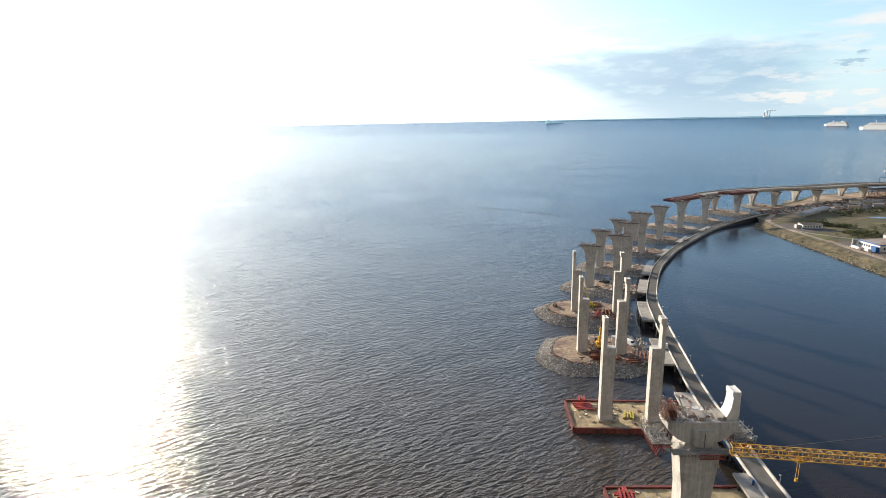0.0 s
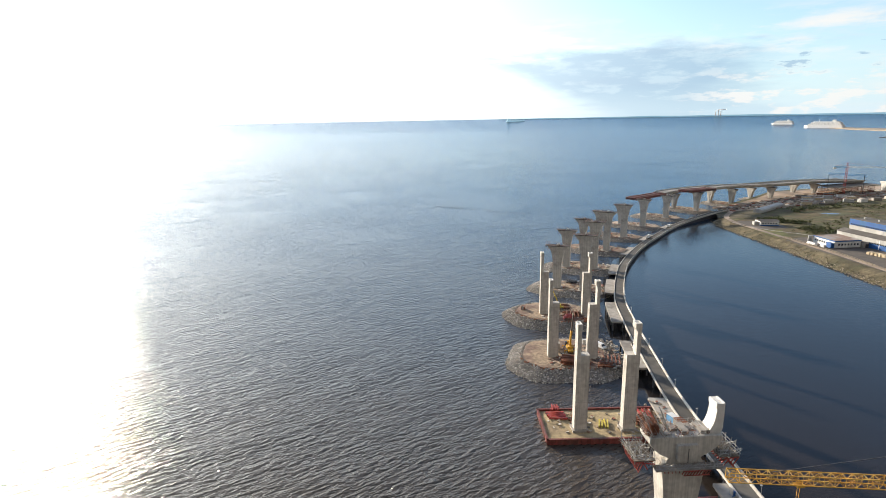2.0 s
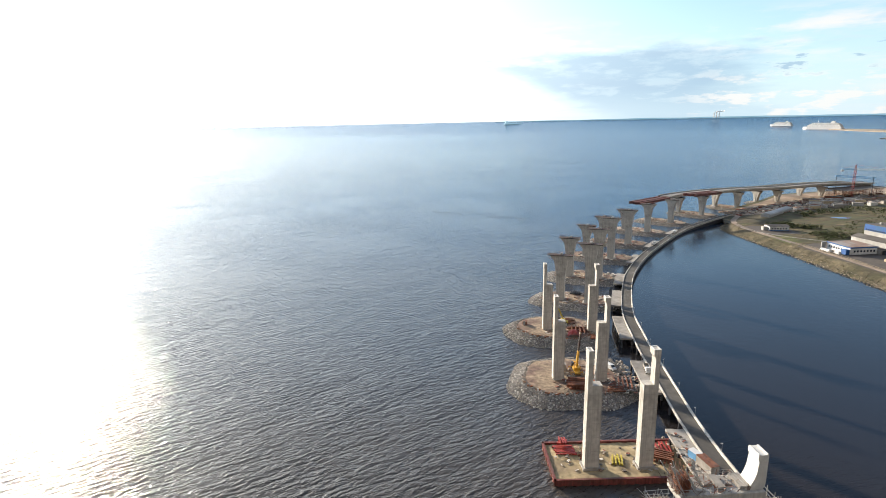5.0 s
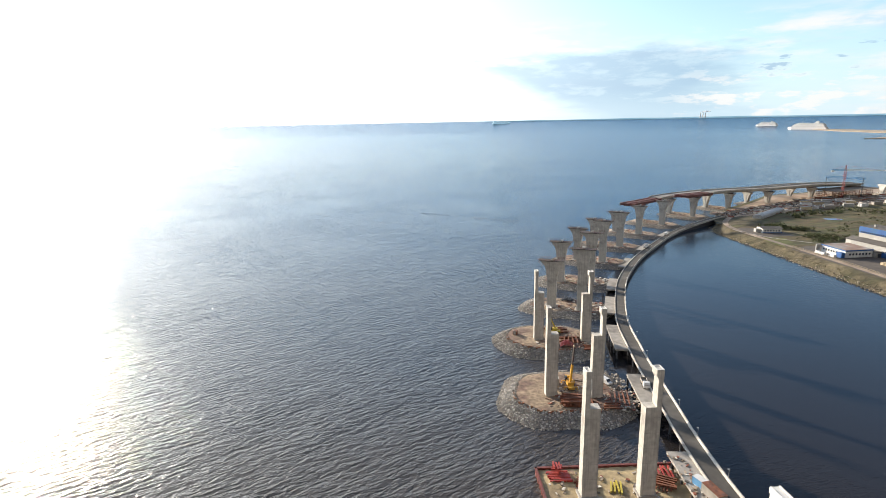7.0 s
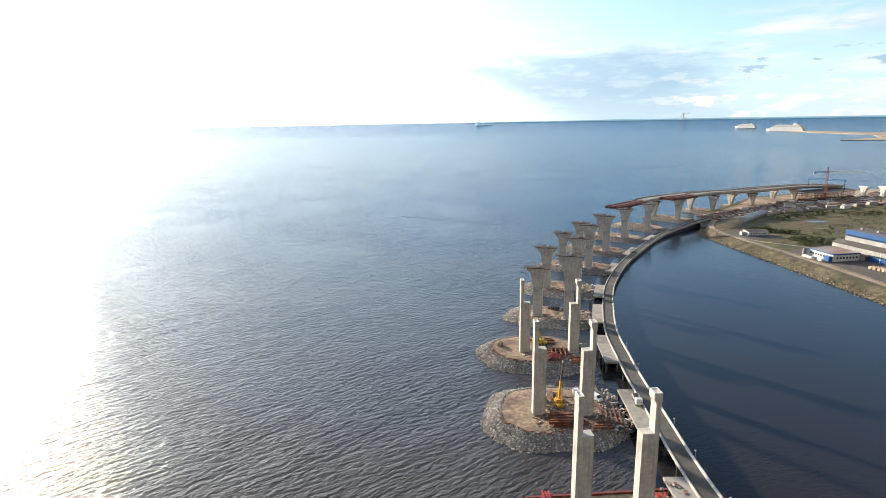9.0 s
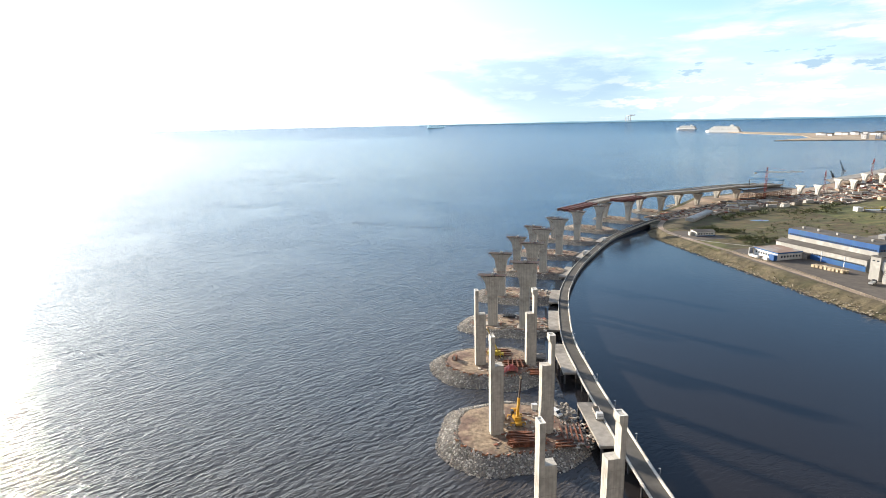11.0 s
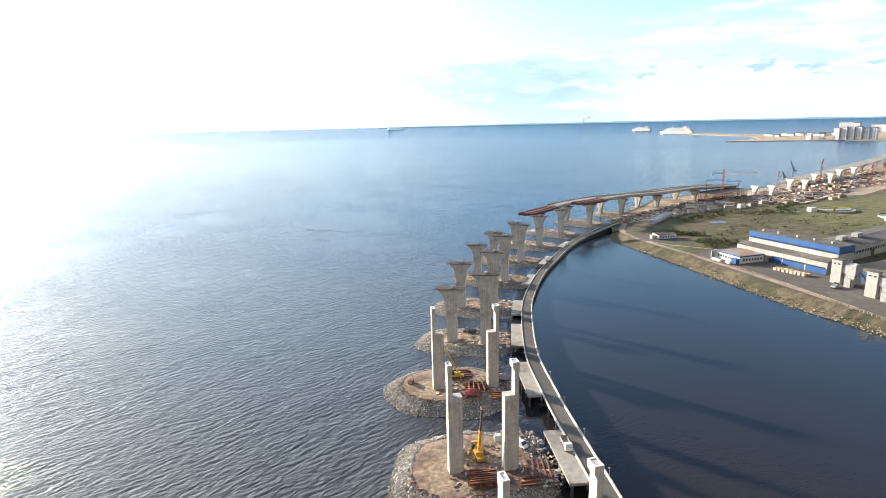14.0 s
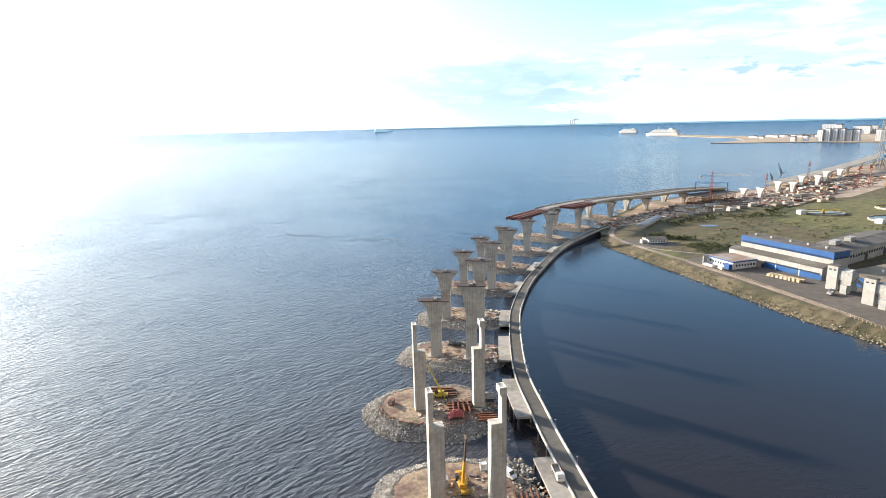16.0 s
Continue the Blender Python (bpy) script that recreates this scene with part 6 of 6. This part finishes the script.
def site_crane(m, mat, h, jib, back, label, luff=0.0):
    t = thing("site_tower_crane", m, label, "crane", "distant tower cranes")
    bm = bmesh.new()
    box(bm, -2, 2, -2, 2, 0, 0.8)
    part("base_block", bm, SLAB, t)
    bm = bmesh.new()
    lattice(bm, (0, 0, 0.8), (0, 0, h), 1.8, 1.8, 2.4, 0.115, up=(0, 1, 0))
    part("mast", bm, mat, t)
    bm = bmesh.new()
    lattice(bm, (0, 0, h), (jib, 0, h + luff), 1.3, 1.5, 2.4, 0.16, taper=0.6)
    part("jib", bm, mat if luff else WHITE, t)
    bm = bmesh.new()
    lattice(bm, (0, 0, h), (-back, 0, h), 1.4, 1.2, 2.4, 0.16)
    part("counter_jib", bm, LIGHT_BLUE if not luff else mat, t)
    bm = bmesh.new()
    box(bm, -back, -back + 2.4, -0.9, 0.9, h - 2.2, h - 0.3)
    part("counterweight", bm, WHITE, t)
    bm = bmesh.new()
    lattice(bm, (0, 0, h), (0, 0, h + 5), 1.4, 1.4, 2.0, 0.14, up=(0, 1, 0), taper=0.3)
    beam(bm, (0, 0, h + 5), (jib * 0.8, 0, h + luff * 0.8 + 0.6), 0.08, 3)
    beam(bm, (0, 0, h + 5), (-back * 0.9, 0, h + 0.5), 0.08, 3)
    part("apex", bm, mat, t)
    return t


site_crane(pose(523, 557, 4.2, 0, 0, -28), RED, 31, 36, 13, "red and white tower crane over the deck end")
site_crane(pose(640, 585, 4.2, 0, 0, 40), RED, 19, 3, 3, "red luffing crane beside white piers", 6)
site_crane(pose(768, 626, 4.2, 0, 0, 30), RED, 26, 8, 5, "tall red tower crane with white jib", 6)
site_crane(pose(769, 668, 4.2, 0, 0, 120), DARK_STEEL, 14, 5, 4, "dark crawler crane behind the piers", 14)
site_crane(pose(728, 648, 4.2, 0, 0, -160), DARK_STEEL, 8, 9, 4, "dark crawler crane with a lowered boom", 9)
site_crane(pose(785, 571, 4.2, 0, 0, 20), RED, 24, 8, 5, "red lattice tower at the construction site", 4)
site_crane(pose(800, 566, 4.2, 0, 0, 200), RED, 26, 6, 5, "short red tower crane on the site", 4)
site_crane(pose(812, 553, 4.2, 0, 0, 60), YELLOW, 30, 5, 4, "yellow lattice mast on the site", 4)


def gantry():
    t = thing("launching_gantry", pose(534, 567, 4.2, 0, 0, -40), "blue steel launching gantry above the deck end", "gantry")
    bm = bmesh.new()
    lattice(bm, (-18, 0, 22), (18, 0, 21), 1.4, 1.7, 2.4, 0.16)
    part("girder", bm, LIGHT_BLUE, t)
    for x in (-17, 16):
        bm = bmesh.new()
        for y in (-4, 4):
            beam(bm, (x, y, 0), (x, y * 0.3, 22), 0.22, 4)
        beam(bm, (x, -3, 8), (x, 3, 8), 0.25, 4)
        part("leg", bm, DARK_STEEL, t)


gantry()


def pylon_frame():
    t = thing("pylon_frame", pose(1080, 722, 4.2, 0, 0, 20), "tall leaning steel pylon frames with cross beams", "pylon")
    for x, lean in ((-8, 5), (26, -4)):
        for y in (-6, 6):
            bm = bmesh.new()
            lattice(bm, (x, y, 0), (x + lean, y, 84), 3.4, 3.4, 5, 0.45, up=(0, 1, 0), taper=0.7)
            part("leg", bm, GALV, t)
    for z in (22, 44):
        bm = bmesh.new()
        box(bm, -12, 34, -2, 2, z, z + 3)
        part("cross_beam", bm, LIGHT_BLUE, t, "blue cross beam")
    bm = bmesh.new()
    for x in (8, 20):
        beam(bm, (14, -3, 10), (x, -3, 60), 0.8, 4)
    part("brace", bm, WHITE, t)


pylon_frame()

# site huts and containers spread over the far site
sg = random.Random(77)
mats = [WHITE, SLAB, CLADDING, DIRT, GALV, RUST, WOOD, PINK_ROOF]
huts = [site_container(pose(424, 497, 4.25, 0, 0, 30), mt, "%s site hut among building materials" % nm, (9, 4, 3.0), ROOF if k % 2 else SLAB)
        for k, (mt, nm) in enumerate(zip(mats, ("white", "grey concrete", "pale clad", "earth brown", "galvanised steel", "rusty", "pale timber", "faded pink")))]
spots = []
for _ in range(80):
    k = sg.random()
    x = 430 + 400 * k
    y = 512 + 100 * k ** 1.4 + sg.uniform(-12, 40)
    if y < 500 + (x - 430) * .1 or abs(y - (575 + (x - 500) * .25)) < 16 or 545 < x < 640 and y > 535:
        continue
    spots.append((x, y))
for i, h in enumerate(huts):
    h.matrix_world = pose(500 + i * 22, 508 + (i % 3) * 6, 4.25, 0, 0, sg.uniform(-30, 10))
for i, (x, y) in enumerate(spots):
    copy_thing(huts[i % len(huts)], pose(x, y, 4.25, 0, 0, sg.choice((-25, -20, 65, -30))))
for i, (x0, y0, lx, ly, n) in enumerate(((420, 520, 40, 18, 260), (500, 545, 60, 24, 420), (600, 555, 60, 28, 420), (700, 585, 60, 30, 380), (800, 615, 60, 40, 380), (920, 660, 70, 40, 300), (640, 528, 80, 8, 200), (360, 505, 25, 10, 120))):
    scrap_field(x0, y0, 18, lx, ly, n, "brown and grey building materials spread over the site", z=4.2, size=(.8, 3.6), seed=50 + i)


def falsework():
    t = thing("falsework", pose(545, 572, 4.2, 0, 0, 12), "rusty falsework towers under the unfinished deck", "falsework")
    for i in range(6):
        for j in range(2):
            bm = bmesh.new()
            lattice(bm, (-32 + i * 11, -8 + j * 18, 0), (-32 + i * 11, -8 + j * 18, 8.2), 4, 4, 2.2, 0.16, up=(0, 1, 0))
            part("shoring_tower", bm, RUST, t)
    bm = bmesh.new()
    box(bm, -36, 32, -12, 14, 8.2, 8.8)
    part("falsework_floor", bm, SCRAP_WOOD, t)


falsework()


# ---- far things ----
def sand_spit():
    bm = bmesh.new()
    pts = [(1795, 1785), (1960, 1690), (2130, 1560), (2180, 1400), (2300, 1150), (2900, 1000), (3500, 1500), (3400, 2000), (2720, 2140), (2600, 2420), (2700, 2950), (2600, 2930), (2420, 2560), (2330, 2150), (2100, 1900)]
    f = bm.faces.new([bm.verts.new((x, y, 2.2)) for x, y in pts])
    r = bmesh.ops.extrude_face_region(bm, geom=[f])
    for vv in [g for g in r["geom"] if isinstance(g, bmesh.types.BMVert)]:
        vv.co.z = -1
    bmesh.ops.recalc_face_normals(bm, faces=bm.faces[:])
    solid("sand_spit", bm, SPIT, "long pale sand spit reaching into the sea", "spit", kind="structure")


sand_spit()


def apartment(m, w, d, h, name_label):
    t = thing("apartment_block", m, name_label, "building", "far apartment blocks")
    bm = bmesh.new()
    box(bm, -w / 2, w / 2, -d / 2, d / 2, 0, h)
    wall = part("wall", bm, FACADE, t)
    bm = bmesh.new()
    box(bm, -w / 2 + 1, w / 2 - 1, -d / 2 + 1, d / 2 - 1, h, h + 3)
    part("roof", bm, ROOF, t)
    n = max(2, int(w / 7))
    for i in range(n):
        bm = bmesh.new()
        x = -w / 2 + w * (i + 0.3) / n
        box(bm, x, x + w * 0.22 / n, -d / 2 - 0.3, -d / 2, 4, h - 4)
        part("window_strip", bm, GALV, wall)
    return t


ag = random.Random(13)
for i in range(6):
    k = i / 5
    apartment(pose(2172 + 58 * k, 1618 - 98 * k, 2.2, 0, 0, -82), 19, 16, 42 + ag.uniform(-3, 5), "pale grey apartment tower on the far spit")
for x, y, w, h in ((2120, 1690, 18, 16), (2150, 1660, 16, 20), (2350, 1640, 40, 34), (2310, 1480, 40, 40), (2280, 1420, 40, 36)):
    apartment(pose(x, y, 2.2, 0, 0, -80), w, 16, h, "pale building beside the far apartment towers")
for _ in range(46):
    x, y = ag.uniform(2900, 3900), ag.uniform(1500, 2300)
    r = math.hypot(x - 20, y - 40)
    if 3500 < r < 4300:
        apartment(pose(x, y, 71.0 * (max(0.0, r - 3900) / 1000) ** 1.5, 0, 0, ag.uniform(-95, -70)), ag.uniform(30, 80), 20, ag.uniform(18, 60), "pale distant city block near the horizon")
for _ in range(26):
    k = ag.random()
    apartment(pose(2340 + 300 * k + ag.uniform(-20, 20), 2060 + 120 * k - 240 * k * k + ag.uniform(-60, 60), 2.2, 0, 0, ag.uniform(-95, -70)), ag.uniform(12, 40), 12, ag.uniform(5, 11), "low pale shed on the sand spit")


def liner(m, length, label):
    t = thing("cruise_ship", m, label, "ship", "cruise ships")
    w = length * 0.13
    L2 = length / 2
    bm = bmesh.new()
    prism(bm, [(-L2, -w / 2), (L2 * .75, -w / 2), (L2, 0), (L2 * .75, w / 2), (-L2, w / 2)], "z", -1, length * .06)
    part("hull", bm, WHITE, t)
    for k, (a, b, z0, z1) in enumerate(((-.46, .36, .06, .10), (-.44, .30, .10, .135), (-.40, .24, .135, .16))):
        bm = bmesh.new()
        box(bm, length * a, length * b, -w * .46, w * .46, length * z0, length * z1)
        part("deck_house", bm, WHITE, t)
        bm = bmesh.new()
        for y in (-w * .46 - .1, w * .46):
            box(bm, length * a + 2, length * b - 2, y, y + 0.1, length * (z0 + z1) / 2 - .4, length * (z0 + z1) / 2 + .4)
        part("window_strip", bm, GLASS_DARK, t)
    bm = bmesh.new()
    prism(bm, [(-.30 * length, .16 * length), (-.20 * length, .16 * length), (-.23 * length, .205 * length), (-.30 * length, .205 * length)], "y", -w * .15, w * .15)
    part("funnel", bm, WHITE, t)
    bm = bmesh.new()
    beam(bm, (length * .12, 0, length * .16), (length * .12, 0, length * .22), 1.0, 4)
    part("mast", bm, WHITE, t)


liner(pose(2643, 3338, 15, 0, 0, 108), 145, "white cruise ship lying far off at the spit")
liner(pose(2580, 2932, 1, 0, 0, 108), 220, "large white cruise ship lying far off at the spit")


def cargo():
    t = thing("cargo_ship", pose(1215, 4590, 51.5, 0, 0, 10), "cargo ship low on the far horizon, greyed by painted haze", "ship")
    # all parts paled by the painted haze glow, not ship's paint
    bm = bmesh.new()
    prism(bm, [(-80, -10), (65, -10), (82, 0), (65, 10), (-80, 10)], "z", -2, 9)
    part("hull", bm, HAZE_GLOW, t)
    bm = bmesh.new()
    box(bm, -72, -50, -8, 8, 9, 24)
    part("bridge_house", bm, HAZE_GLOW, t)
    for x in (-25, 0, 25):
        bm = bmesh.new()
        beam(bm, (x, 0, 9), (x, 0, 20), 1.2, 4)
        part("derrick", bm, HAZE_GLOW, t)


cargo()


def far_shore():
    """Low wooded coast along the horizon, its haze painted in as a faint glow."""
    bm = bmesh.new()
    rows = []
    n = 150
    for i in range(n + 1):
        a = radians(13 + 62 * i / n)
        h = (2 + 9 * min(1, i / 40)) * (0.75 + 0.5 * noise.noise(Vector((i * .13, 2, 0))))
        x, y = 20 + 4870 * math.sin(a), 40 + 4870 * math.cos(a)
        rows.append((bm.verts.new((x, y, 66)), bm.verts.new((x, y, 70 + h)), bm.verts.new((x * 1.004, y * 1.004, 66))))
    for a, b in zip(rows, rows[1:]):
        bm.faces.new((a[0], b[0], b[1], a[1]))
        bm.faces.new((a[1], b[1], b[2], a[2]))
    solid("far_shore", bm, HAZE_GLOW, "low wooded coast on the horizon with haze painted in blue-grey", "coast", kind="structure")


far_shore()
for i, k in enumerate((-18, 0, 18)):
    a = radians(33.3)
    t = thing("far_chimney", pose(2672 + k * .8, 4068 - k * .55, 69), "white power station chimney on the far coast", "chimney", "far chimneys")
    bm = bmesh.new()
    disc(bm, 0, 0, 0, 40 + 5 * (i % 2), 4.0, 10, 3.0)
    part("stack", bm, WHITE, t)
    bm = bmesh.new()
    rg = random.Random(i)
    for j in range(14):
        stone(bm, (j * 3.0, rg.uniform(-2, 2), 42 + j * 0.6 + rg.uniform(-1, 1)), 2.6 + j * .3, rg)
    part("steam", bm, STEAM, t, "white steam drifting off")
